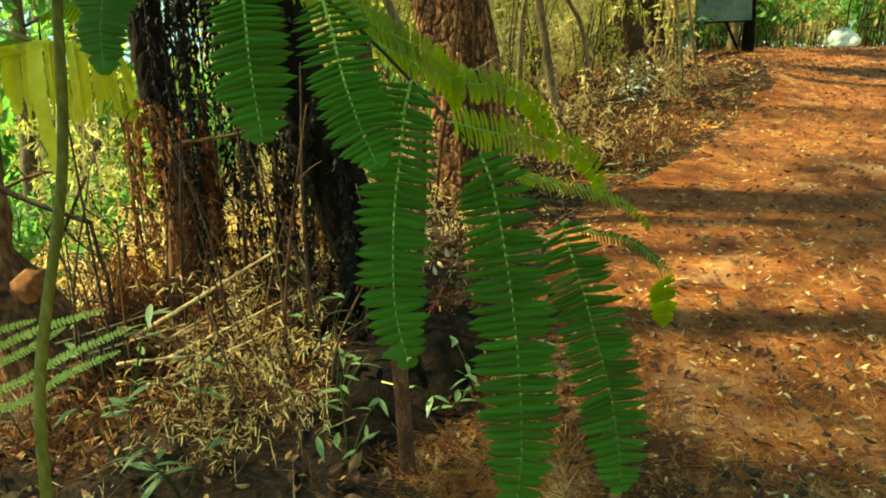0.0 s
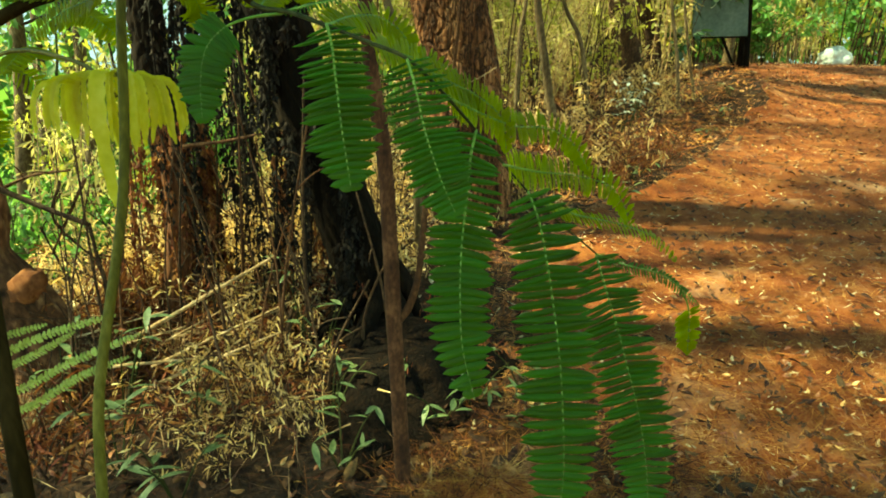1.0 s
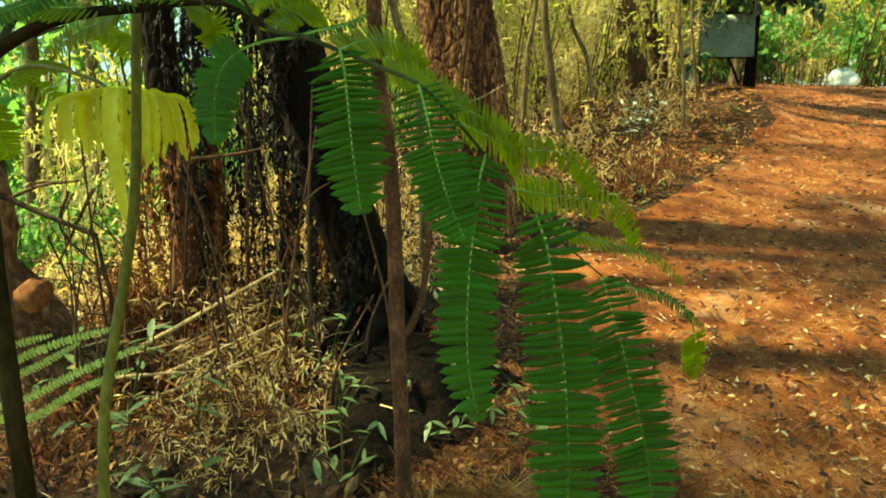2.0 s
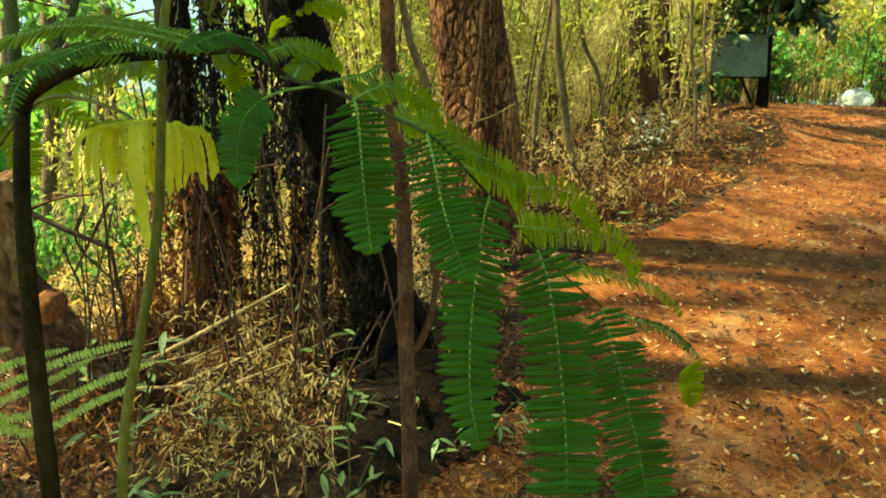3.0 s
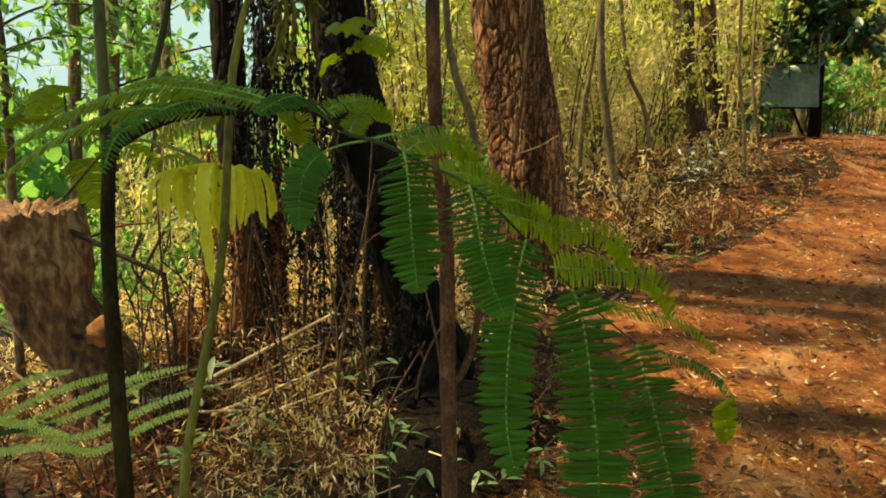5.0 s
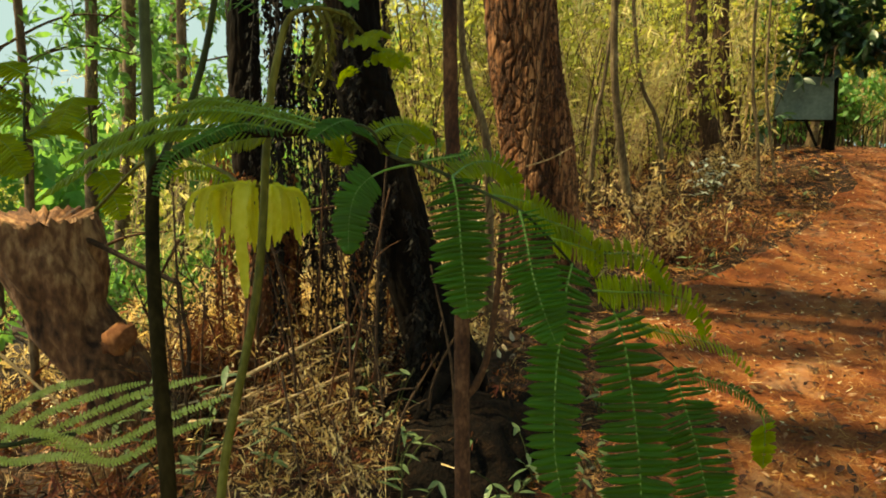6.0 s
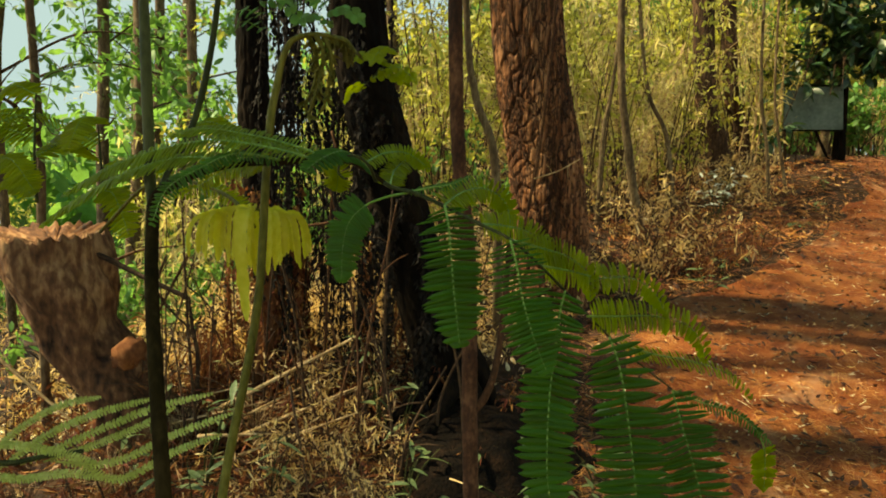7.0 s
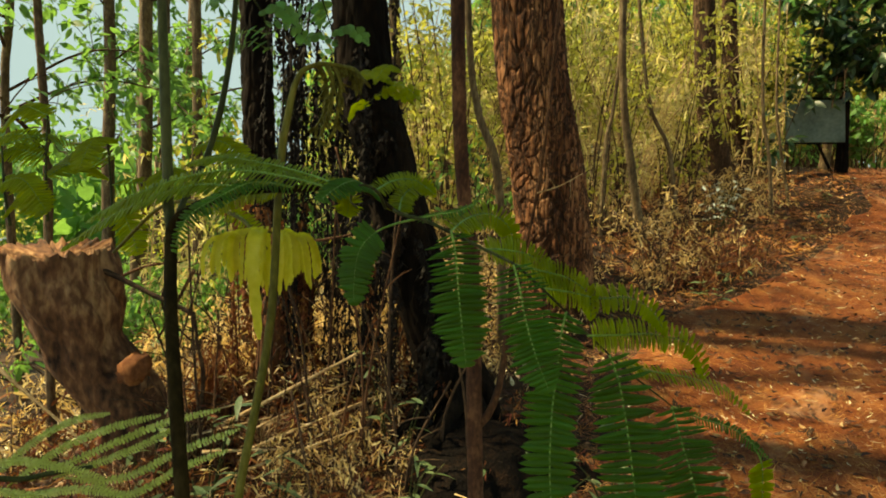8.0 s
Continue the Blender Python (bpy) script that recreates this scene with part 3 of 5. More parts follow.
def bough(owner, start, end, sag, twigs, leaves, material, leaf, spread=0.35, shape=LEAF, wood=M_TWIG, thick=0.012):
    """A bough of a tree, with side twigs and leaves along them."""
    start, end = np.array(start, float), np.array(end, float)
    line = spline([start, (start + end) / 2 + (0, 0, sag), end], 14)
    b = Bulk()
    tube(b, line, (thick, thick * 0.3), 6, 0.05)
    limb = part("bough", b, wood, owner)
    at, ways = [], []
    for k in range(twigs):
        root = line[rng.integers(3, 14)]
        tip = root + random_ways(1, 0.15, 0.8)[0] * spread * rng.uniform(0.5, 1.2)
        b = Bulk()
        tube(b, spline([root, (root + tip) / 2 + (0, 0, 0.04), tip], 5), (thick * 0.3, thick * 0.12), 4)
        part("twig", b, wood, limb)
        s = rng.random(leaves)[:, None]
        at.append(root + (tip - root) * (0.15 + 0.95 * s) + rng.normal(0, 0.015, (leaves, 3)))
        ways.append(unit(tip - root) * 0.5 + random_ways(leaves, 0.4))
    at, ways = np.concatenate(at), np.concatenate(ways)
    b = Bulk()
    b.scatter(shape, at, turns_for(ways, random_ways(len(at)) + (0, 0, 1.2), rng.uniform(0.6, 1.25, len(at)) * leaf))
    tagged(part("foliage", b, material, limb), kind="stuff")


def boughs(index, count, low, high, reach, material, leaf, twigs=9, leaves=16, spread=0.45):
    """Boughs all round one tree's trunk, between two heights."""
    owner, axis = AXES[index]
    for k in range(count):
        start = axis[np.argmin(abs(axis[:, 2] - rng.uniform(low, high)))]
        a = rng.uniform(0, 2 * np.pi)
        end = start + np.array((math.cos(a), 0.6 * math.sin(a), rng.uniform(-0.15, 0.4))) * rng.uniform(0.5, 1.0) * reach
        bough(owner, start, end, 0.1 * reach, twigs, leaves, material, leaf, spread)


# sunlit leaves of the trees on the slope, seen against the sky
for k in range(9):
    owner, axis = AXES[LEFT + k]
    far = float(axis[40, 1])
    boughs(LEFT + k, 4 if far < 3 or k in (3, 4, 7) else 9, 1.15 - 0.10 * far, 1.15 + 0.36 * far, 0.5 if far < 3 else 1.5, M_GREENLEAF, 0.045 if far < 3 else 0.075 + 0.006 * far, 7 if far < 3 else 10, 12 if far < 3 else 13, 0.25 if far < 3 else 0.5)
# the dark evergreen over the sign
tree("evergreen_tree", "evergreen tree with dark glossy leaves standing over the sign", [on_ground(3.78, 8.6), (3.74, 8.6, 1.7), (3.6, 8.5, 2.4)], 0.05, 0.03, M_DARKBARK, 6, 0.004, 80, 20, 3, 4.4, (1.3, 1.1, 0.9), 6, 40, 18, M_DARKLEAF, 0.16)
evergreen, trunk_line = AXES[-1]
for k in range(11):
    start = trunk_line[np.argmin(abs(trunk_line[:, 2] - (1.95 + 0.10 * k)))]
    end = start + (rng.uniform(-0.8, 0.55), -rng.uniform(0.5, 0.95), rng.uniform(-0.35, 0.1))
    bough(evergreen, start, end, 0.08, 11, 14, M_DARKLEAF, 0.15, 0.38)
bough(evergreen, trunk_line[100], (3.25, 7.75, 1.66), 0.15, 7, 6, M_DARKLEAF, 0.15, 0.22)
bough(evergreen, trunk_line[100], (2.74, 7.65, 1.25), 0.3, 12, 9, M_DARKLEAF, 0.17, 0.26)
bough(evergreen, trunk_line[110], (3.3, 7.6, 1.72), 0.2, 9, 7, M_DARKLEAF, 0.15, 0.24)
# a bright tree beyond, whose boughs reach over the path
tree("broadleaf_tree", "broadleaf tree with sunlit leaves arching over the path", [on_ground(4.35, 10.4), (4.4, 10.4, 2.2), (4.5, 10.3, 3.2)], 0.07, 0.04, M_GREYBARK, 6, 0.004, 80, 20, 5, 5.0, (1.8, 1.5, 1.0), 6, 30, 16, M_LIMELEAF, 0.13)
boughs(len(AXES) - 1, 12, 1.9, 3.6, 2.0, M_LIMELEAF, 0.12, 10, 16, 0.5)


# ---- undergrowth ----
def cane_shrub(name, label, stems, height, leaves, leaf, material, wood, spread=0.35, shape=NARROW, category="shrub", droop=0.8):
    """A clump of thin stems with drooping leaves, built at the origin."""
    t = thing(name, (0, 0, 0), label, category)
    at, ways = [], []
    for k in range(stems):
        b = Bulk()
        x, y = rng.normal(0, spread * 0.35, 2)
        dx, dy = rng.normal(0, spread, 2)
        h = height * rng.uniform(0.55, 1.1)
        line = spline([(x, y, -0.05), (x + 0.3 * dx, y + 0.3 * dy, 0.5 * h), (x + dx, y + dy, h)], 9)
        tube(b, line, (0.008, 0.003), 5, 0.06)
        for q in range(5):
            root = line[rng.integers(2, 9)]
            tip = root + random_ways(1, -0.2)[0] * rng.uniform(0.12, 0.36) * height / 1.5
            tube(b, spline([root, (root + tip) / 2 + (0, 0, 0.03), tip], 4), (0.003, 0.0015), 3)
            s = rng.random(leaves)[:, None]
            at.append(root + (tip - root) * s + rng.normal(0, 0.03, (leaves, 3)))
            ways.append(random_ways(leaves, droop))
        part("stem", b, wood, t)
    at, ways = np.concatenate(at), np.concatenate(ways)
    keep = at[:, 2] > 0.03
    b = Bulk()
    b.scatter(shape, at[keep], turns_for(ways[keep], random_ways(keep.sum()) + (0, 0, 0.8), rng.uniform(0.5, 1.2, keep.sum()) * leaf))
    tagged(part("foliage", b, material, t), kind="stuff")
    return t


KINDS = [cane_shrub("cane_shrub", "thin-stemmed shrub with dry straw-coloured leaves", 9, 1.9, 10, 0.13, M_DRYLEAF, M_CANE),
         cane_shrub("cane_shrub", "thin-stemmed shrub with lime-green sunlit leaves", 9, 2.2, 12, 0.085, M_LIMELEAF, M_TWIG, 0.4, LEAF),
         cane_shrub("cane_shrub", "tall bare-stemmed shrub with pale yellowing leaves", 7, 2.9, 12, 0.12, M_DRYLEAF, M_GREYBARK, 0.45),
         cane_shrub("leafy_shrub", "leafy green shrub in the undergrowth", 10, 1.3, 12, 0.10, M_GREENLEAF, M_TWIG, 0.35, LEAF),
         cane_shrub("low_scrub", "low tangle of dry twigs and straw leaves", 12, 0.55, 6, 0.085, M_BEIGELEAF, M_TWIG, 0.4),
         cane_shrub("cane_shrub", "tall shrub with hanging lime-yellow leaves", 8, 3.2, 14, 0.10, M_LIMELEAF, M_TWIG, 0.5, LEAF),
         cane_shrub("dead_bracken", "low dead bracken, brown and curled", 10, 0.5, 8, 0.10, M_REDFROND, M_TWIG, 0.35, NARROW)]


def grass_tuft(label, blades, length, material):
    """A tuft of dry arching blades, built at the origin."""
    t = thing("dry_grass_tuft", (0, 0, 0), label, "grass")
    b = Bulk()
    for k in range(blades):
        a, h, out = rng.uniform(0, 2 * np.pi), length * rng.uniform(0.5, 1.1), length * rng.uniform(0.15, 0.8)
        c = np.array((math.cos(a), math.sin(a), 0))
        line = spline([rng.normal(0, 0.02, 3) * (1, 1, 0) - (0, 0, 0.02), c * out * 0.3 + (0, 0, h * 0.6), c * out * 0.75 + (0, 0, h * 0.8), c * out * 1.1 + (0, 0, h * rng.uniform(0.2, 0.7))], 9)
        tube(b, line, (0.0020, 0.0018, 0.0006), 4, 0.1)
    tagged(part("blade_tuft", b, material, t), kind="stuff")
    return t


KINDS.append(grass_tuft("tuft of dry straw-coloured grass blades", 46, 0.42, M_CANE))
KINDS.append(grass_tuft("tuft of dark withered grass blades", 46, 0.42, M_TWIG))


def plant(k, x, y, size=1.0, group="undergrowth"):
    m = pose(x, y, float(ground(x, y)), rng.uniform(-6, 6), rng.uniform(-6, 6), rng.uniform(0, 360)) @ Matrix.Scale(size, 4)
    return tagged(copy_thing(KINDS[k], m), group=group)


# right of the big pine, between it and the path, thickening with distance
for y in np.arange(4.3, 12.5, 0.5):
    reach = path_edge(y) - 0.55
    for x in np.arange(-0.6 - 0.12 * y, reach, 0.62):
        x2, y2 = x + rng.uniform(-0.25, 0.25), y + rng.uniform(-0.2, 0.2)
        if x2 > reach:
            continue
        bearing = math.degrees(math.atan2(x2, y2))
        if 11.8 < bearing < 20.0 and y2 < 7.6:
            plant(4, x2, y2, rng.uniform(0.45, 0.7))
            continue
        if x2 > reach or math.hypot(x2 - 3.45, y2 - 7.6) < 0.75 or (x2 > 0.25 * y2 and y2 < 7.8 and rng.random() < 0.4):
            continue
        kind = int(rng.choice([0, 1, 2, 4, 5, 3], p=[0.24, 0.26, 0.18, 0.12, 0.17, 0.03]))
        if (y2 < 5.4 or x2 < 0.03 * y2) and kind in (2, 5) or y2 < 5.8 and bearing > 9:
            kind = 4
        plant(kind, x2, y2, rng.uniform(0.7, 1.15) * (0.7 if y2 < 5.2 else 1.0))
# behind the crest: green bushes, then the wood closes
for x, y, s in ((4.9, 12.2, 1.0), (5.3, 12.6, 1.2), (5.9, 12.8, 1.1), (6.3, 13.2, 1.0), (4.6, 13.2, 1.4), (5.5, 13.8, 1.5), (6.6, 14.2, 1.3)):
    plant(3, x, y, s * 1.15)
for y in np.arange(13.2, 21, 1.1):
    for x in np.arange(-0.3 * y, 0.8 * y, 1.0):
        if rng.random() < 0.75:
            kind = int(rng.choice([1, 3, 3, 1, 0]))
            plant(kind, x + rng.uniform(-0.4, 0.4), y + rng.uniform(-0.4, 0.4), rng.uniform(1.1, 1.9))
# on the falling slope
for y in np.arange(4.1, 12, 0.8):
    for x in np.arange(-0.85 * y - 0.5, -0.10 * y, 0.75):
        if rng.random() < 0.85:
            plant(int(rng.choice([1, 3, 3, 4, 3, 3])), x + rng.uniform(-0.3, 0.3), y + rng.uniform(-0.3, 0.3), rng.uniform(0.6, 0.95))
for k, (x, y) in enumerate(((-0.75, 3.8), (-0.35, 4.0), (-0.1, 4.3), (-1.05, 4.2))):
    plant((0, 4, 4, 0)[k], x, y, 0.62)
for k, ob in enumerate(KINDS):
    ob.matrix_basis = pose(-2.6 - 0.3 * k, 4.5 + 0.9 * k, float(ground(-2.6 - 0.3 * k, 4.5 + 0.9 * k)), 0, 0, 40 * k) @ Matrix.Scale(0.8, 4)
    tagged(ob, group="undergrowth")

# far woods beyond the slope and the crest
b = Bulk()
n = 26000
az = np.radians(rng.uniform(-62, 62, n))
dist = rng.uniform(24, 60, n)
fx, fy = dist * np.sin(az), dist * np.cos(az)
top = np.where(az < -0.08, np.where(az < -0.32, -0.05, 0.11) * dist + 1.2 * lumps(az * 9, dist * 0.1, 1.0, 5), 0.22 * dist + 2)
fz = ground(fx, fy) + rng.random(n) ** 0.7 * np.maximum(top + 1.2 - ground(fx, fy), 0.6)
b.scatter(LEAF, np.stack([fx, fy, fz], -1), turns_for(random_ways(n, 0.3), random_ways(n), rng.uniform(0.5, 1.1, n), rng.uniform(1, 2, n)))
tagged(part("far_woods", b, M_GREENLEAF), "distant sunlit woodland beyond the slope", "woodland", kind="stuff")


# ---- dead growth at the foot of the trees ----
CRUMB = leaf_shape(0.5, 0.5, 0.4, 2)


def hanging_frond(x, y, top, bottom, material, label, crumbs=300):
    """A dead frond hanging straight down, its leaflets crumpled along the stalk."""
    t = thing("hanging_dead_frond", (x, y, top), label, "dead frond", "dead fronds on the leaning trunk")
    sway = rng.normal(0, 0.03, (3, 2))
    line = spline([(x, y, top), (x + sway[0, 0], y + sway[0, 1], top * 0.6 + bottom * 0.4), (x + sway[1, 0] + sway[0, 0], y + sway[1, 1], bottom)], 30)
    b = Bulk()
    tube(b, line, (0.005, 0.002), 5, 0.15)
    part("stalk", b, material, t)
    k = rng.integers(0, 30, crumbs)
    at = line[k] + rng.normal(0, 1, (crumbs, 3)) * (0.013, 0.013, 0.02) * rng.uniform(0.4, 1.2, (crumbs, 1))
    b = Bulk()
    b.scatter(CRUMB, at, turns_for(random_ways(crumbs, 4.0), random_ways(crumbs), rng.uniform(0.012, 0.032, crumbs)))
    tagged(part("dead_foliage", b, material, t), kind="stuff")


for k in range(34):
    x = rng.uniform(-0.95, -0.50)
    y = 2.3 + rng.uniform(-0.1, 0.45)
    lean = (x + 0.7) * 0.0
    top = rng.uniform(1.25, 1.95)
    hanging_frond(x + lean, y, top, rng.uniform(0.08, 0.7), M_BLACKFROND, "dead frond hanging beside the leaning trunk, coloured black as a silhouette", 300)
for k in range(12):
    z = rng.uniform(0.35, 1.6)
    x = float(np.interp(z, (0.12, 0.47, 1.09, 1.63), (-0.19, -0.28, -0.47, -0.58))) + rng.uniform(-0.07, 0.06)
    hanging_frond(x, rng.uniform(2.0, 2.06), z, max(0.1, z - rng.uniform(0.3, 0.6)), M_BLACKFROND, "dead frond clinging to the leaning trunk, coloured black as a silhouette", 220)
for k in range(15):
    x = rng.uniform(-1.08, -0.86)
    hanging_frond(x, 2.24 + rng.uniform(-0.04, 0.3), rng.uniform(0.62, 1.0), rng.uniform(0.12, 0.4), M_REDFROND, "rust-red dead frond hanging beside the rotten trunk")
for k in range(13):
    x = rng.uniform(-0.95, -0.3)
    hanging_frond(x, 2.35 + rng.uniform(-0.1, 0.3), rng.uniform(0.55, 1.05), rng.uniform(0.06, 0.3), M_REDFROND if k % 3 else M_BLACKFROND, "dark dead frond drooping to the forest floor", 110)


def snag(name, label, points, radii, material, sides=40, rows=60, ragged=0.06, category="dead trunk"):
    """A rotten standing stub with furrowed sides and a splintered top."""
    p = spline(points, rows)
    foot = p[0]
    t = thing(name, foot, label, category)
    r = np.interp(np.linspace(0, 1, rows), np.linspace(0, 1, len(radii)), radii)
    th = np.linspace(0, 2 * np.pi, sides, endpoint=False)
    u, v = th[None] / (2 * np.pi) * 9, np.linspace(0, 5, rows)[:, None]
    rr = r[:, None] * (0.9 + 0.26 * np.minimum(worley(u + 0.3 * np.sin(3 * v), v * 0.6, 9, 11), 0.6) + 0.07 * np.sin(2 * th[None] + v))
    ring = p[:, None] + rr[..., None] * np.stack([np.cos(th), np.sin(th), 0 * th], -1)[None]
    ring[-1, :, 2] += rng.uniform(-ragged, ragged, sides)
    ring[-2, :, 2] += rng.uniform(-ragged, ragged, sides) * 0.4
    i, j = np.meshgrid(np.arange(rows - 1), np.arange(sides), indexing="ij")
    k = (j + 1) % sides
    b = Bulk()
    cap = np.stack([np.full(sides, rows * sides), (rows - 1) * sides + np.arange(sides), (rows - 1) * sides + (np.arange(sides) + 1) % sides], -1)
    b.add(np.vstack([ring.reshape(-1, 3), p[-1] - (0, 0, 0.05)]), [np.stack([i * sides + j, i * sides + k, (i + 1) * sides + k, (i + 1) * sides + j], -1).reshape(-1, 4), cap])
    part("body", b, material, t)
    return t


stump = snag("tree_stump", "broken rotten stump leaning out, brown and crumbling", [(-1.26, 2.0, -0.12), (-1.33, 2.0000, 0.1915), (-1.5144, 2.0000, 0.4721), (-1.5777, 2.0000, 0.7873)], (0.15, 0.145, 0.14, 0.14, 0.145, 0.152, 0.148, 0.17, 0.176, 0.168), M_ROT, 90, 110, 0.02)
b = Bulk()
tube(b, spline([(-1.2847, 1.8600, 0.4012), (-1.2151, 1.8300, 0.4513), (-1.1914, 1.8600, 0.4426)], 14), (0.018, 0.040, 0.046, 0.020), 14, 0.16)
part("broken_wood", b, M_REDFROND, stump, "rust-orange torn wood")
snag("rotten_trunk", "rust-red rotten trunk stub with fibrous bark", [(-1.02, 2.35, 0.02), (-0.9616, 2.3500, 0.4047), (-0.9528, 2.3500, 0.7532)], (0.075, 0.062, 0.05), M_REDROT, 30, 50, 0.1)
snag("rotten_trunk", "pale barkless trunk stub", [(-1.27, 2.8, -0.02), (-1.2686, 2.8000, -0.0408), (-1.2785, 2.8000, 0.3079)], (0.05, 0.042, 0.035), M_GREYBARK, 24, 40, 0.05)


def pole(name, label, points, r, material, category="fallen branch", taper=0.5, sides=8, group=""):
    p = spline(points, 16)
    t = thing(name, p[0], label, category, group)
    b = Bulk()
    tube(b, p, (r, r * taper), sides, 0.06)
    part("wood", b, material, t)
    for at in (6, 11) if category == "twig" else ():
        tip = p[at] + random_ways(1, -0.3)[0] * (0.05 + 0.12 * rng.random()) * (1, 0.6, 1)
        b = Bulk()
        tube(b, spline([p[at], (p[at] + tip) / 2 + (0, 0, 0.008), tip], 6), (r * 0.5, r * 0.2), 5, 0.08)
        part("side_twig", b, material, t)
    return t


GROUP = "fallen canes"
pole("fallen_cane", "dry straw-brown cane leaning over the dead growth", [(-1.0040, 1.9000, 0.2227), (-0.5157, 1.9500, 0.5144)], 0.008, M_CANE, group=GROUP)
for one, two in (((-0.9454, 1.9000, 0.1892), (-0.5638, 1.9800, 0.3989)),
                 ((-0.8902, 1.8500, 0.1771), (-0.4640, 1.9300, 0.3735)),
                 ((-0.8954, 2.0000, 0.1924), (-0.6714, 2.0800, 0.2764)),
                 ((-0.9978, 1.9500, 0.2427), (-0.7171, 2.0300, 0.2144)),
                 ((-0.8437, 2.0000, 0.1424), (-0.4212, 2.0800, 0.3451)),
                 ((-1.0659, 1.8000, 0.2354), (-0.7866, 1.8800, 0.2998)),
                 ((-1.2253, 1.9000, 0.2202), (-0.8769, 1.9800, 0.3120)),
                 ((-0.8321, 1.7500, 0.1752), (-0.4787, 1.8300, 0.3126)),
                 ((-0.9323, 1.7000, 0.2536), (-0.6030, 1.7800, 0.2588))):
    pole("fallen_cane", "thin dry cane lying across the dead growth", [one, two], rng.uniform(0.003, 0.006), M_CANE, group=GROUP)

pole("fallen_cane", "pale straight cane leaning before the stump", [(-1.5362, 1.6200, 0.5208), (-1.1985, 1.5600, 0.3150)], 0.006, M_CANE, group=GROUP)
pole("dead_branch", "dark broken branch bent down beside the stump", [(-1.4674, 2.0000, 0.7338), (-1.3702, 2.0000, 0.6979), (-1.2400, 2.0000, 0.6410), (-1.1017, 2.0000, 0.5869)], 0.011, M_TWIG, taper=0.7)
pole("dead_branch", "dark dead twig standing in the scrub", [(-1.0915, 2.0000, 0.1352), (-1.0786, 2.0000, 0.3763), (-1.0926, 2.0000, 0.4717), (-1.1046, 2.0000, 0.5923)], 0.008, M_TWIG, taper=0.7)
for one, two, three in (((-1.2915, 2.2000, 0.6812), (-1.3296, 2.2000, 0.5420), (-1.1841, 2.2000, 0.3823)), ((-1.2046, 2.2000, 0.6935), (-1.2662, 2.2000, 0.5838), (-1.3564, 2.2000, 0.4189)), ((-1.5730, 2.3000, 0.6222), (-1.4456, 2.3000, 0.6767), (-1.3040, 2.3000, 0.7010)),
                        ((-1.1008, 2.3000, 0.5641), (-1.0898, 2.3000, 0.3731), (-1.0909, 2.3000, 0.1496)), ((-1.4426, 2.3000, 0.4912), (-1.3771, 2.3000, 0.2988), (-1.3006, 2.3000, 0.0741)), ((-1.2639, 2.6000, 1.1808), (-1.2239, 2.6000, 0.7603), (-1.2148, 2.6000, 0.2461)),
                        ((-0.5643, 2.1000, 0.4344), (-0.5120, 2.0500, 0.2731), (-0.4427, 2.0000, 0.0491)), ((-0.2713, 2.1000, 0.4029), (-0.3232, 2.0500, 0.2581), (-0.3903, 2.0000, 0.0930)), ((-0.7686, 2.0000, 0.3463), (-0.7323, 1.9500, 0.2898), (-0.6409, 1.8000, 0.1533)),
                        ((-0.4619, 2.2000, 0.7252), (-0.4179, 2.2000, 0.5690), (-0.3130, 2.2000, 0.3659)), ((-0.6736, 2.2000, 1.1557), (-0.6197, 2.2000, 0.9814), (-0.5459, 2.2000, 0.7611)), ((-0.8630, 2.2000, 0.8085), (-0.7305, 2.2000, 0.8275), (-0.5981, 2.2000, 0.8576)),
                        ((-0.8810, 2.1000, 0.7958), (-0.8094, 2.1000, 0.6784), (-0.6849, 2.1000, 0.3091)), ((-0.7916, 1.6000, 0.2452), (-0.7033, 1.6000, 0.2444), (-0.6054, 1.6500, 0.2333)), ((-0.4810, 2.0000, 0.3152), (-0.4992, 1.9000, 0.2022), (-0.5131, 1.8000, 0.1378)),
                        ((-0.6470, 1.7000, 0.4352), (-0.5843, 1.6000, 0.3156), (-0.4804, 1.4500, 0.0750)), ((-0.4693, 1.6000, 0.3523), (-0.4056, 1.5000, 0.2441), (-0.3258, 1.4000, 0.0801)), ((-0.2488, 1.9000, 0.2874), (-0.2035, 1.8000, 0.1468), (-0.1365, 1.6000, 0.0846))):
    pole("dead_twig", "thin dark dead twig in the undergrowth", [one, two, three], rng.uniform(0.0035, 0.008), M_TWIG if rng.random() < 0.6 else M_SAPBARK, "twig", 0.5, 6, "dead twigs")
pole("climbing_vine", "thin woody vine climbing over the pine's bark", [(-0.0478, 3.3000, 0.0560), (-0.0139, 3.2200, 0.5571), (0.0466, 3.2200, 0.9820), (0.0777, 3.2200, 1.3869), (0.0952, 3.2200, 1.8500)], 0.009, M_SAPBARK, "vine", 0.8)
pole("dead_twig", "thin twig sticking out beside the pine", [(0.0425, 3.2000, 0.9511), (0.1485, 3.2000, 0.9903), (0.2564, 3.2500, 1.0510)], 0.004, M_CANE, "twig", 0.5, 6, "dead twigs")

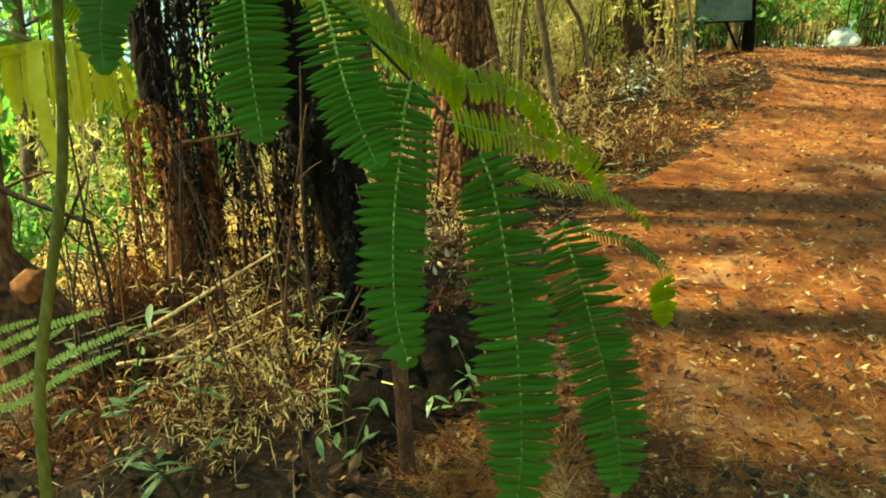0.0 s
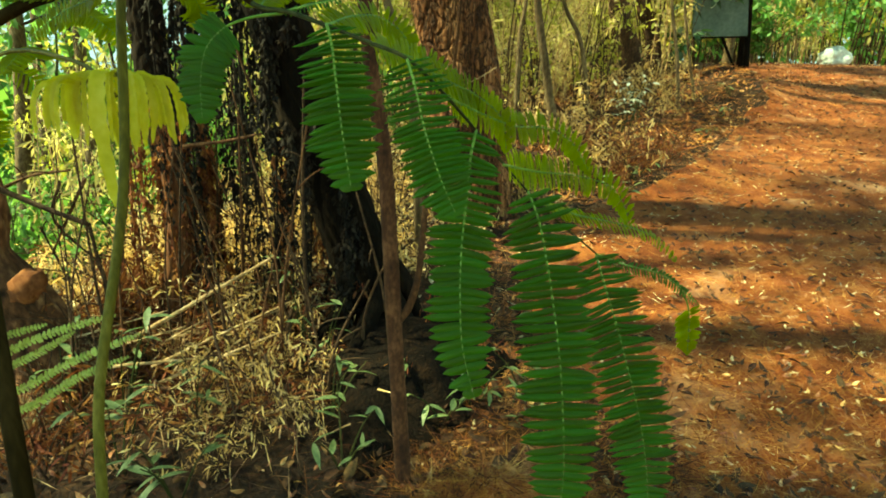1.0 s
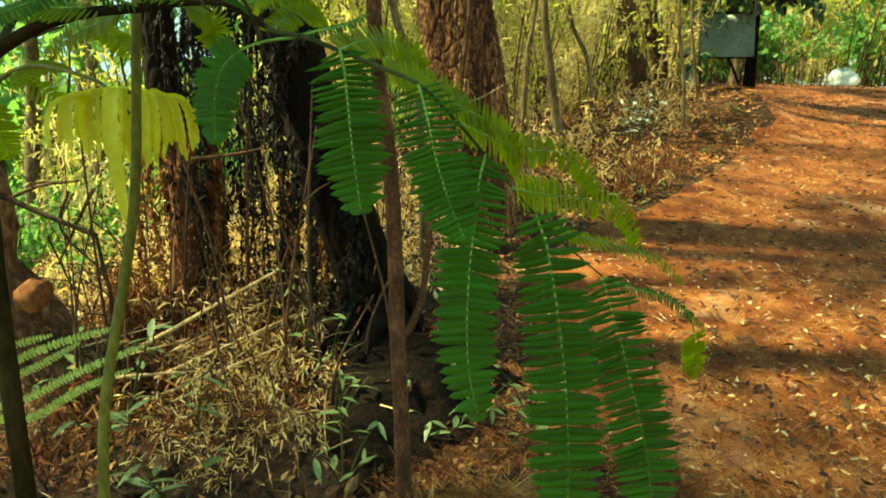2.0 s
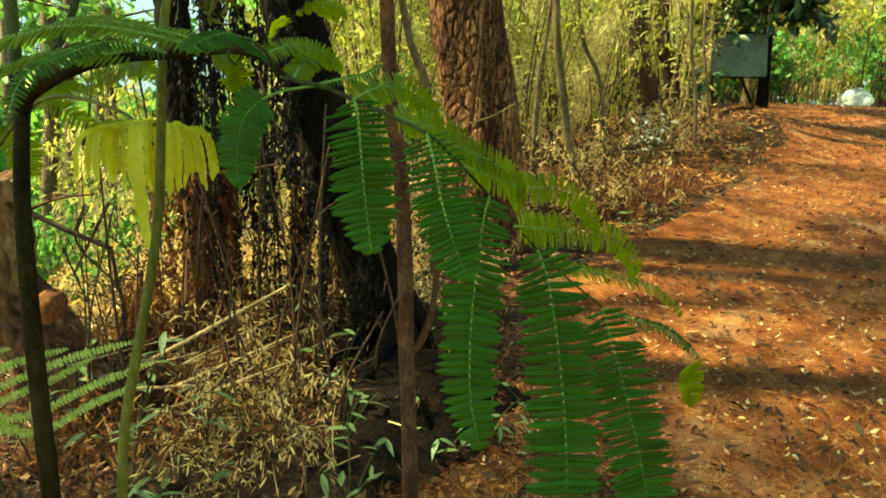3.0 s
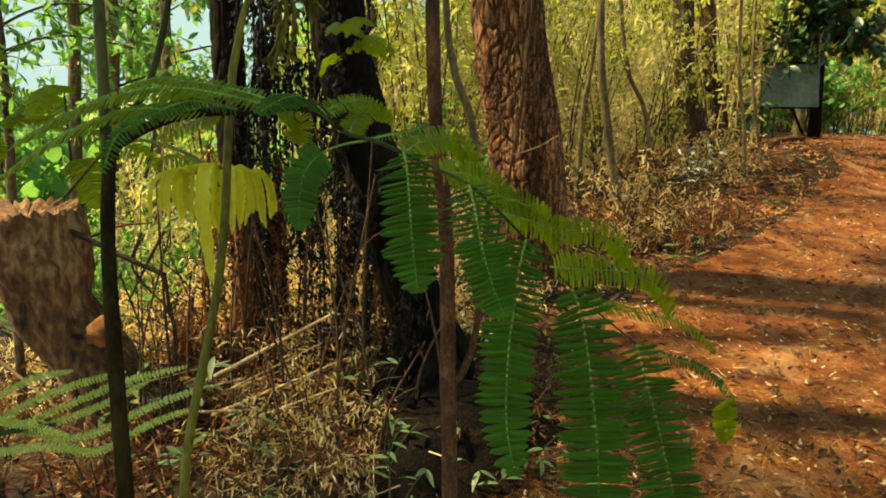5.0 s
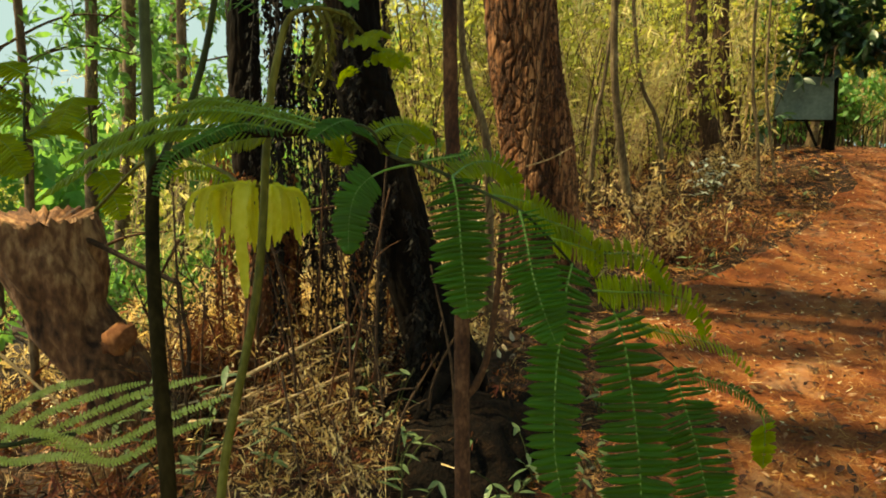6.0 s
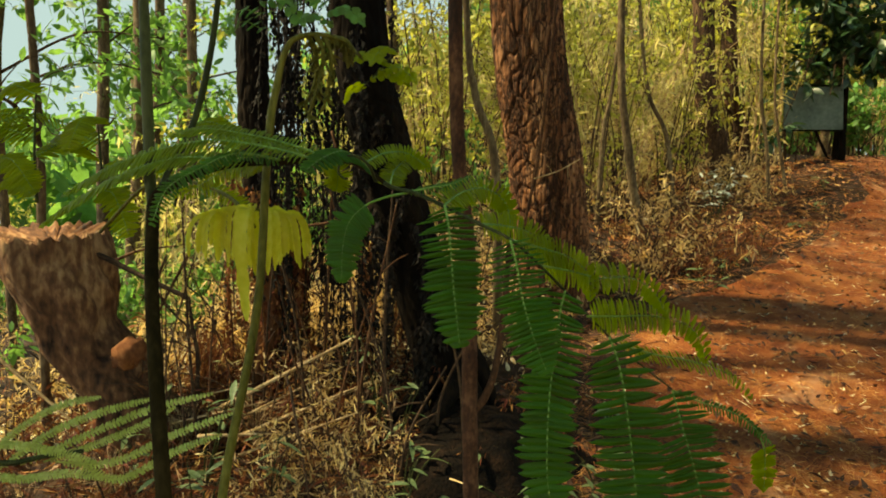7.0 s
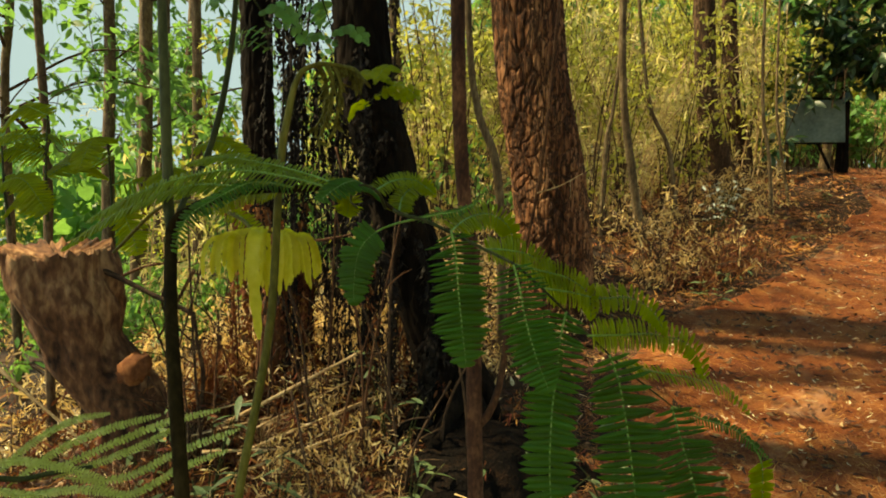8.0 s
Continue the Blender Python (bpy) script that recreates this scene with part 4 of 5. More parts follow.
# a rust-red clump of dead needles by the stump
t = thing("dead_conifer_clump", (-1.2007, 2.3000, 0.0537), "clump of rust-red dead needles hanging on a broken stem", "dead plant")
b = Bulk()
n = 900
top, low = np.array((-1.1579, 2.3000, 0.3711)), np.array((-1.2109, 2.3000, 0.0768))
s = rng.random((n, 1))
at = top + (low - top) * s + rng.normal(0, 1, (n, 3)) * (0.045, 0.045, 0.03)
b.scatter(leaf_shape(0.05, 0.2, 0.3, 2), at, turns_for(random_ways(n, 2.2), random_ways(n), rng.uniform(0.06, 0.15, n)))
part("needles", b, M_REDFROND, t)
b = Bulk()
tube(b, spline([top + (0, 0, 0.05), low - (0, 0, 0.12)], 6), (0.007, 0.009), 6)
part("stem", b, M_TWIG, t)

# ---- sign ----
BL, BR, TR, TL = (np.array(q) for q in ((2.9000, 7.9500, 1.2770), (3.5069, 7.9500, 1.3105), (3.4724, 7.9500, 1.7628), (2.8200, 7.9500, 1.7523)))
sign = thing("sign_board", on_ground(3.55, 8.0), "weathered blue-white sign board on dark wooden legs, facing the path", "sign")
along, tall = unit((BR - BL) + (TR - TL)), unit((TL - BL) + (TR - BR))
wide, high = np.linalg.norm(BR - BL + TR - TL) / 2, np.linalg.norm(TL - BL + TR - BR) / 2
mid = (BL + BR + TL + TR) / 4
out = np.cross(along, tall)


def slab(bulk, centre, ax, ay, az, sx, sy, sz, bevel=0.004):
    """A board with eased edges."""
    bm = bmesh.new()
    bmesh.ops.create_cube(bm, size=1, matrix=Matrix.Diagonal((sx, sy, sz, 1)))
    bmesh.ops.bevel(bm, geom=bm.edges[:], offset=bevel, segments=2, affect="EDGES")
    bm.verts.ensure_lookup_table()
    v = np.array([q.co for q in bm.verts])
    v = np.asarray(centre) + v[:, :1] * ax + v[:, 1:2] * ay + v[:, 2:] * az
    faces = {}
    for f in bm.faces:
        faces.setdefault(len(f.verts), []).append([q.index for q in f.verts])
    bulk.add(v, [np.array(q) for q in faces.values()])
    bm.free()


b = Bulk()
slab(b, mid, along, out, tall, wide, 0.02, high)
part("board", b, M_BOARD, sign, "pale weathered board", False)
for name, c, ax, sx, sz in (("rail", mid + tall * (high / 2 + 0.012), along, wide + 0.03, 0.018), ("rail", mid - tall * (high / 2 + 0.012), along, wide + 0.03, 0.02)):
    b = Bulk()
    slab(b, c, ax, out, tall, sx, 0.035, sz)
    part(name, b, M_DARKBARK, sign, "dark wooden rail", False)
for one, two, r in (((3.5977, 8.0000, 0.7590), (3.5048, 8.0000, 1.8000), 0.030), ((3.5480, 7.9800, 0.8107), (3.2483, 8.0200, 1.3003), 0.015)):
    b = Bulk()
    one = np.array(one)
    one[2] = min(one[2], float(ground(one[0], one[1]))) - 0.06
    tube(b, spline([one, two], 10), (r * 1.25, r), 10, 0.04)
    part("leg", b, M_DARKBARK, sign, "rough dark wooden leg")
# faint brown stripe and lower patch of the board's worn print
b = Bulk()
slab(b, mid - out * 0.013 - tall * 0.06 * high - along * 0.1 * wide, along, out, tall, 0.34 * wide, 0.004, 0.05 * high, 0.001)
part("faded_print", b, M_CANE, sign, "faded brown bar of worn print", False)

# pale bright boulder past the crest
BOULDER = on_ground((7.4260, 12.9000, 1.1616)[0], 12.9)
t = thing("boulder", BOULDER, "pale sunlit boulder past the crest of the path", "boulder")
u, v = np.meshgrid(np.linspace(0, 2 * np.pi, 48, endpoint=False), np.linspace(0.02, np.pi - 0.02, 28))
facet = np.abs(np.cos(1.5 * u + 0.7)) ** 0.5 + np.abs(np.cos(2.5 * v + u)) ** 0.6
r = 0.22 * (0.72 + 0.22 * facet + 0.06 * np.sin(5 * u + v * 4) + 0.03 * np.sin(11 * u - 7 * v))
p = np.stack([r * np.sin(v) * np.cos(u) * 1.25, r * np.sin(v) * np.sin(u), r * np.cos(v)], -1) + np.array(BOULDER) + (0, 0, 0.12)
i, j = np.meshgrid(np.arange(27), np.arange(48), indexing="ij")
b = Bulk()
b.add(p.reshape(-1, 3), [np.stack([i * 48 + j, (i + 1) * 48 + j, (i + 1) * 48 + (j + 1) % 48, i * 48 + (j + 1) % 48], -1).reshape(-1, 4)])
part("stone", b, M_STONE, t)

# ---- low plants ----
BROAD = leaf_shape(0.30, 0.25, 0.22, 7, 0.8)
LANCE = leaf_shape(0.23, 0.25, 0.25, 7, 0.8)


def herb(x, y, height, leaves, leaf, material, label, name="herb", shape=BROAD, stems=4, spread=0.10, group="low herbs", lift=0.0):
    """A low plant: thin stems, each leaf a mesh of its own."""
    base = on_ground(x, y)
    t = thing(name, base, label, "plant", group)
    roots = []
    for k in range(stems):
        b = Bulk()
        a = rng.uniform(0, 2 * np.pi)
        tip = np.array(base) + (spread * math.cos(a), spread * math.sin(a), height * rng.uniform(0.6, 1.05))
        line = spline([np.array(base) - (0, 0, 0.02), np.array(base) * 0.5 + tip * 0.5 + (0, 0, 0.1 * height), tip], 9)
        tube(b, line, (0.003, 0.0012), 5)
        roots.append(line)
        part("stem", b, M_STEMGREEN, t)
    data = Bulk()
    data.add(*shape)
    me = data.mesh("leaf")
    me.materials.append(material)
    for k in range(leaves):
        line = roots[k % stems]
        root = line[rng.integers(3, 9)]
        a = rng.uniform(0, 2 * np.pi)
        way = unit(np.array([math.cos(a), math.sin(a), rng.uniform(-0.35, 0.5)]))
        m = turns_for(way[None], np.array([[0.2 * rng.normal(), 0.2 * rng.normal(), 1.0]]), leaf * rng.uniform(0.6, 1.15))[0]
        ob = new("leaf", me)
        ob.parent = t
        ob.matrix_basis = Matrix.Translation(Vector(root - np.array(base))) @ Matrix(m.tolist()).to_4x4()
    return t


SAGE, GRN = "low herb with long grey-green leaves on the forest floor", "small herb with green leaves beside the sapling"
for x, y, h, n, s in ((-0.62, 1.32, 0.20, 12, 0.10), (-0.80, 1.42, 0.24, 9, 0.11), (-0.24, 1.42, 0.20, 12, 0.08), (-0.68, 1.62, 0.26, 10, 0.10),
                      (-1.10, 1.72, 0.3, 10, 0.10), (-0.9, 1.66, 0.34, 8, 0.11), (-0.3, 1.62, 0.22, 8, 0.09)):
    herb(x, y, h, n, s * 0.85, M_SAGELEAF, SAGE, shape=LANCE)
for x, y, h, n, s in ((0.02, 1.62, 0.14, 12, 0.06), (0.10, 1.70, 0.16, 12, 0.06), (0.20, 1.62, 0.10, 10, 0.05), (0.26, 1.78, 0.14, 12, 0.055), (-0.04, 1.78, 0.16, 10, 0.06), (0.33, 2.1, 0.14, 10, 0.05)):
    herb(x, y, h, n, s, M_SAGELEAF, GRN)
for x, y, h, n, s in ((-0.42, 1.95, 0.36, 9, 0.11), (-0.36, 1.85, 0.30, 8, 0.11)):
    herb(x, y, h, n - 3, s * 0.85, M_SAGELEAF, "bamboo-like sprig with long grey-green leaves", "bamboo_sprig", LANCE, 3, 0.08)
for x, y in ((1.52, 5.35), (1.44, 5.25), (1.60, 5.45)):
    herb(x, y, 0.40, 22, 0.08, M_PALELEAF, "pale whitish-leaved herb in the undergrowth", "pale_herb", BROAD, 6, 0.10)
for x, y in ((2.6, 6.2), (2.85, 6.6), (1.2, 4.0), (1.05, 3.7), (1.5, 4.6), (2.1, 5.2)):
    herb(x, y, 0.12, 12, 0.07, M_SAGELEAF, "low grey-green herb at the path's edge", "herb", BROAD, 4, 0.12)

# thin dry scrub in front of the dead fronds
for x, y, s, k in ((-0.62, 1.75, 0.45, 4), (-0.75, 2.15, 0.6, 4), (-1.5, 2.5, 0.8, 4), (-0.2, 2.2, 0.4, 4), (0.1, 2.9, 0.5, 4), (0.45, 3.6, 0.5, 4), (0.8, 4.0, 0.6, 4), (1.2, 4.5, 0.6, 4)):
    plant(k, x, y, s, "dry scrub")

# ---- litter ----
def settle(x, y, lift):
    return np.stack([x, y, np.where(x > path_edge(y), ground(x, y) + 0.027, rough_ground(x, y)) + lift], -1)


def strewn(name, label, shape, n, inside, sizes, material, region, category, tilt=0.35, lift=0.008, nearer=1.6, off_path=False):
    x0, x1, y0, y1 = region
    y = y0 + (y1 - y0) * rng.random(n) ** nearer
    x = x0 + (x1 - x0) * rng.random(n)
    if not inside:
        x, y = x + rng.normal(0, 0.09 * (x1 - x0), n), y + rng.normal(0, 0.06 * (y1 - y0), n)
    if inside:
        x = path_edge(y) - 0.35 + (x1 - x0) * rng.random(n) ** 1.1 * np.clip(y / 5 + 0.3, 0.4, 1)
    if off_path:
        keep = x < path_edge(y) + rng.normal(0.0, 0.12, n)
        x, y, n = x[keep], y[keep], int(keep.sum())
    a = rng.uniform(0, 2 * np.pi, n)
    ways = np.stack([np.cos(a), np.sin(a), rng.normal(0, tilt * 0.4, n)], -1)
    ups = np.stack([rng.normal(0, tilt, n), rng.normal(0, tilt, n), np.where(rng.random(n) < 0.5, 1.0, -1.0)], -1)
    b = Bulk()
    b.scatter(shape, settle(x, y, lift + 0.006 * rng.random(n)), turns_for(ways, ups, rng.uniform(*sizes, n)))
    tagged(part(name, b, material), label, category, kind="stuff")


FALLEN = leaf_shape(0.42, 0.5, 0.25, 4)
NEEDLE = leaf_shape(0.018, 0.0, 0.12, 2)
NEEDLE_CLUMP = leaf_shape(0.07, 0.0, 0.15, 2)
strewn("path_leaves", "curled brown fallen leaves scattered over the path", FALLEN, 6500, True, (0.010, 0.034), M_LITTER, (0, 6, 1.2, 12.5), "leaf litter", 0.35, 0.008)
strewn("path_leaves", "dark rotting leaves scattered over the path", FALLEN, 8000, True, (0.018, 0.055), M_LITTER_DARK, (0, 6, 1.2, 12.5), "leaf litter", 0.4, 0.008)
strewn("path_leaves", "bleached pale leaf scraps on the path", FALLEN, 3500, True, (0.010, 0.026), M_STRAW, (0, 6, 1.2, 12.5), "leaf litter", 0.25, 0.004)
strewn("path_needles", "orange pine needles covering the path", NEEDLE, 75000, True, (0.05, 0.12), M_NEEDLE, (0, 5, 1.1, 8.5), "pine needles", 0.12, 0.004, 1.5)
strewn("floor_needles", "orange pine needles under the sapling, darkened in colour for shade", NEEDLE, 3000, False, (0.07, 0.16), M_NEEDLE_SHADED, (-0.12, 0.55, 1.12, 1.62), "pine needles", 0.3, 0.006, 1.2)
strewn("floor_needles", "needles on the forest floor, their orange-brown darkened for shade", NEEDLE, 7000, False, (0.06, 0.15), M_NEEDLE_SHADED, (-1.9, 1.0, 1.2, 4.5), "pine needles", 0.4, 0.01, 1.4)
strewn("floor_leaves", "pale dry leaves among the rotting ones", FALLEN, 300, False, (0.02, 0.05), M_LITTER, (-1.6, -0.3, 1.15, 2.6), "leaf litter", 0.9, 0.02, 1.2)
strewn("floor_leaves", "rotting leaves on the forest floor, darkened in colour for its shade", FALLEN, 7000, False, (0.025, 0.075), M_LITTER_DARK, (-2.6, 2.6, 1.2, 7.5), "leaf litter", 0.7, 0.012, 1.4, True)
strewn("bank_leaves", "dry fallen leaves on the bank by the path", FALLEN, 3000, False, (0.02, 0.05), M_LITTER, (0.7, 3.6, 3.2, 8.2), "leaf litter", 0.7, 0.015, 1.1, True)
strewn("floor_straw", "straw-coloured dead stalks lying in the undergrowth", leaf_shape(0.02, 0, 0.15, 3), 1100, False, (0.10, 0.28), M_CANE, (-2.0, -0.15, 1.5, 4.5), "dead stalks", 0.8, 0.03, 1.3)
strewn("sunlit_leaves", "pale dry leaves on the sunlit slope behind the dead fronds", FALLEN, 15000, False, (0.02, 0.06), M_STRAW, (-2.4, -0.35, 2.5, 4.8), "leaf litter", 0.8, 0.015, 1.2)
for x, y, s in ((-0.9, 2.75, 0.6), (-0.55, 2.9, 0.55), (-1.25, 3.05, 0.6), (-0.3, 3.1, 0.5), (-1.0, 3.4, 0.6), (-0.6, 3.5, 0.6), (-1.7, 3.0, 0.6), (-0.15, 2.6, 0.4)):
    plant(4, x, y, s, "dry scrub")
for x, y, s in ((-1.15, 1.95, 0.7), (-0.02, 2.05, 0.5), (0.08, 1.9, 0.4)):
    plant(6, x, y, s, "dead bracken")
for x, y, s in ((1.05, 4.0, 0.6), (1.3, 4.15, 0.7), (1.55, 4.45, 0.6), (1.2, 4.6, 0.7), (0.9, 4.3, 0.7), (-1.05, 1.5, 0.6)):
    plant(6, x, y, s, "dead bracken")
for k in range(16):
    x, y = rng.uniform(-1.6, -0.6), rng.uniform(1.5, 2.3)
    plant(7 if k % 3 == 0 else 8, x, y, rng.uniform(0.4, 0.75), "dry grass tufts")
for x, y, s in ((-0.64, 1.62, 0.45), (-0.48, 1.78, 0.5), (-0.58, 1.45, 0.4), (-0.6, 2.0, 0.5), (-0.38, 1.62, 0.4)):
    plant(4, x, y, s, "dry scrub")
for x, y, k, s in ((-2.0, 2.25, 4, 0.7), (-1.85, 2.65, 4, 0.8), (-2.2, 2.0, 6, 0.9), (-1.75, 1.9, 6, 0.7), (-2.3, 2.6, 4, 0.9), (-1.6, 2.3, 6, 0.8), (-1.95, 1.75, 4, 0.6)):
    plant(k, x, y, s, "dry scrub")
for k in range(24):
    x, y = -1.5 + 0.06 * k + rng.uniform(-0.08, 0.08), rng.uniform(2.6, 3.6)
    plant(4, x, y, rng.uniform(0.55, 0.85), "dry scrub")
for k in range(38):
    x, y = rng.uniform(-1.15, -0.12), rng.uniform(1.65, 2.4)
    z, h, lean = float(ground(x, y)) - 0.03, rng.uniform(0.35, 0.95), rng.uniform(-0.18, 0.18)
    pole("dead_twig", "thin dark upright dead twig in the dry scrub", [(x, y, z), (x + lean * 0.3 + rng.uniform(-0.03, 0.03), y, z + 0.5 * h), (x + lean, y, z + h)], rng.uniform(0.003, 0.007), M_TWIG if k % 3 else M_SAPBARK, "twig", 0.4, 6, "dead twigs")
strewn("bank_needles", "orange-brown needles on the bank and mound by the path", NEEDLE_CLUMP, 22000, False, (0.07, 0.16), M_NEEDLE, (0.7, 4.3, 3.2, 8.8), "pine needles", 0.3, 0.016, 1.0, True)

strewn("path_straw", "pale straw and bleached needle tufts strewn over the path", NEEDLE_CLUMP, 3500, True, (0.03, 0.08), M_STRAW, (0, 6, 2.2, 12.8), "dead stalks", 0.15, 0.006, 1.0)
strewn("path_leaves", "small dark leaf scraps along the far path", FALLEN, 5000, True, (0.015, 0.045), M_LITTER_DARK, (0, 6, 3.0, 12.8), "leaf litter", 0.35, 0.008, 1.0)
strewn("floor_needles", "rust-orange needle tufts caught in the dead scrub", NEEDLE_CLUMP, 2600, False, (0.05, 0.13), M_REDFROND, (-1.4, -0.35, 1.6, 2.6), "pine needles", 0.9, 0.05, 1.0)
strewn("floor_needles", "bright orange needles beside the sapling's foot", NEEDLE, 5000, False, (0.06, 0.14), M_NEEDLE, (0.0, 0.34, 1.12, 1.4), "pine needles", 0.3, 0.012, 1.0)
for x, y, s in ((-1.3, 2.05, 0.6), (-1.0, 2.2, 0.6), (-0.8, 1.95, 0.5)):
    plant(6, x, y, s, "dead bracken")


# ---- the near ferns ----
def pinnule_shape(rows=5):
    """One leaflet, one long along +y: oblong, broad at its foot, rounded at its tip, its rib sunk."""
    v, f = [], []
    for i in range(rows + 1):
        t = i / rows
        w = 0.5 * (0.8 + 0.5 * t - 0.75 * t * t) * (1 if i < rows else 0.25)
        x = 0.22 * t * t
        z = 0.06 * t - 0.22 * t * t
        v += [(x + w * q, t + (0.03 if i == rows and abs(q) < 0.5 else 0), z + 0.13 * w * (1 - 2.2 * q * q) + 0.10 * w * q) for q in (-1, -0.35, 0.35, 1)]
        if i:
            k = 4 * i
            f += [(k - 4 + q, k - 3 + q, k + 1 + q, k + q) for q in range(3)]
    return np.array(v), [np.array(f)]


PINNULE = pinnule_shape()


def pinna(parent, points, width, pairs, face, material, single=None, rib=M_RIB, angle=80, droop=0.10, thick=0.0004, taper=0.62, fold=0.0, start=0.05, label="", fill=(0.40, 0.80), tilt=0.55):
    """A fern's side leaf: a rib with close rows of leaflets on both sides. single: the shared mesh when each leaflet is an object of its own."""
    line = spline(points, 8 * pairs)
    run = np.r_[0, np.cumsum(np.linalg.norm(np.diff(line, axis=0), axis=1))]
    line = np.stack([np.interp(np.linspace(0, run[-1], 4 * pairs), run, line[:, q]) for q in range(3)], -1)
    face = unit(np.array(face, float))
    length = np.linalg.norm(np.diff(line, axis=0), axis=1).sum()
    s = np.linspace(start, 0.995, pairs)
    idx = (s * (len(line) - 1)).astype(int)
    along = unit(np.gradient(line, axis=0))[idx]
    side = unit(np.cross(along, face))
    front = unit(np.cross(side, along))
    shape = np.minimum(1, 0.55 + 4 * s) * np.where(s < taper, 1, np.sqrt(np.maximum(0.03, 1 - ((s - taper) / (1 - taper)) ** 2 * 0.93)))
    gap = length / pairs
    ribs = Bulk()
    tube(ribs, line[:: max(1, len(line) // 30)], (thick * 1.1, thick * 0.3), 6)
    ob = part("pinna", ribs, rib, parent, label)
    blade = Bulk()
    origin = np.array(ob.matrix_basis.translation)
    up = parent
    while up is not None:
        origin += np.array(up.location)
        up = up.parent
    for sign_ in (-1, 1):
        a = np.radians(angle + rng.normal(0, 3.0, pairs))
        ways = side * sign_ * np.sin(a)[:, None] + along * np.cos(a)[:, None] - front * fold + np.array([0, 0, -droop]) + rng.normal(0, 0.035, (pairs, 3))
        lens = shape * width * 0.5 * rng.uniform(0.84, 1.07, pairs)
        lean = np.interp(s, (0.2, 0.6), np.broadcast_to(tilt, 2))[:, None]
        face_up = front + rng.normal(0, 0.17, (pairs, 3)) + along * lean
        m = turns_for(ways, face_up, lens, gap * (fill[0] + (fill[1] - fill[0]) * np.minimum(1, 1.8 * s)) / np.maximum(lens, 1e-4))
        if sign_ < 0:
            m[:, :, 0] *= -1
        if single is None:
            blade.scatter(PINNULE, line[idx], m)
        else:
            for q in range(pairs):
                leaf = new("leaflet", single)
                leaf.parent = ob
                leaf.matrix_basis = Matrix.Translation(Vector(line[idx][q] - origin)) @ Matrix(m[q].tolist()).to_4x4()
    if single is None:
        part("blade", blade, material, ob)
    return ob


CAMWARD = (0.05, -1, 0.25)
data = Bulk()
data.add(*PINNULE)
leaflet_mesh = data.mesh("leaflet")
leaflet_mesh.materials.append(M_FERNPIECE)

# the dark-stemmed fern whose frond arches over the view
FERN_FOOT = (-0.06, 0.02, float(ground(-0.06, 0.02)))
fern = thing("fern", FERN_FOOT, "tall dark-stemmed fern with an arching frond of drooping leaflets", "fern")
b = Bulk()
tube(b, even_line([FERN_FOOT, (-0.07, 0.06, 0.40), (-0.105, 0.105, 0.85), (-0.1296, 0.1420, 1.0715), (-0.1334, 0.1480, 1.0833), (-0.1387, 0.1560, 1.0986), (-0.1449, 0.1660, 1.1142), (-0.1535, 0.1800, 1.1301), (-0.1585, 0.1900, 1.1445), (-0.1629, 0.2000, 1.1546)], 160, 10), (0.0034, 0.0026, 0.0024), 12, 0.01)
part("stem", b, M_STEMDARK, fern, "dark brown-black stem")
b = Bulk()
tube(b, spline([(-0.1629, 0.2000, 1.1542), (-0.1654, 0.2030, 1.1640), (-0.1676, 0.2070, 1.1809), (-0.1704, 0.2120, 1.2023), (-0.1748, 0.2200, 1.2285), (-0.1804, 0.2300, 1.2602), (-0.1915, 0.2500, 1.3263)], 40), (0.0021, 0.0021, 0.0016), 12, 0.01)
part("upper_stem", b, M_STEMGREEN, fern, "dark green upper stem")
b = Bulk()
tube(b, spline([(-0.1632, 0.2010, 1.1551), (-0.1640, 0.2150, 1.1676), (-0.1617, 0.2300, 1.1844), (-0.1565, 0.2350, 1.2089), (-0.1537, 0.2400, 1.2367), (-0.1554, 0.2500, 1.2657)], 30), (0.0012, 0.0014, 0.0011), 10, 0.01)
part("side_stem", b, M_STEMGREEN, fern, "thin dark green side stem")
RACHIS = [(-0.1629, 0.2000, 1.1544), (-0.1601, 0.1990, 1.1592), (-0.1549, 0.1980, 1.1627), (-0.1470, 0.1960, 1.1666), (-0.1356, 0.1930, 1.1708), (-0.1221, 0.1890, 1.1734), (-0.1058, 0.1840, 1.1748), (-0.0920, 0.1780, 1.1762), (-0.0804, 0.1740, 1.1765), (-0.0722, 0.1710, 1.1735), (-0.0652, 0.1680, 1.1696), (-0.0563, 0.1630, 1.1683), (-0.0469, 0.1580, 1.1654), (-0.0354, 0.1510, 1.1616), (-0.0263, 0.1470, 1.1582), (-0.0177, 0.1550, 1.1499), (-0.0080, 0.1680, 1.1387), (0.0050, 0.1880, 1.1230), (0.0194, 0.2050, 1.1075), (0.0401, 0.2220, 1.0890)]
b = Bulk()
rachis_line = spline(RACHIS, 120)
tube(b, rachis_line[:62], (0.0024, 0.0019, 0.0012, 0.0007), 10, 0.02)
part("rachis", b, M_STEMDARK, fern, "dark arching midrib of the frond")
b = Bulk()
tube(b, rachis_line[61:], (0.0007, 0.0005, 0.0004, 0.0003), 8, 0.02)
part("rachis_tip", b, M_STEMGREEN, fern, "thin green tip of the midrib")
HANGING = "drooping dark green leaf of many narrow leaflets"
SUNLIT = "leaf of narrow leaflets, its yellow-green colour painted as lit through"
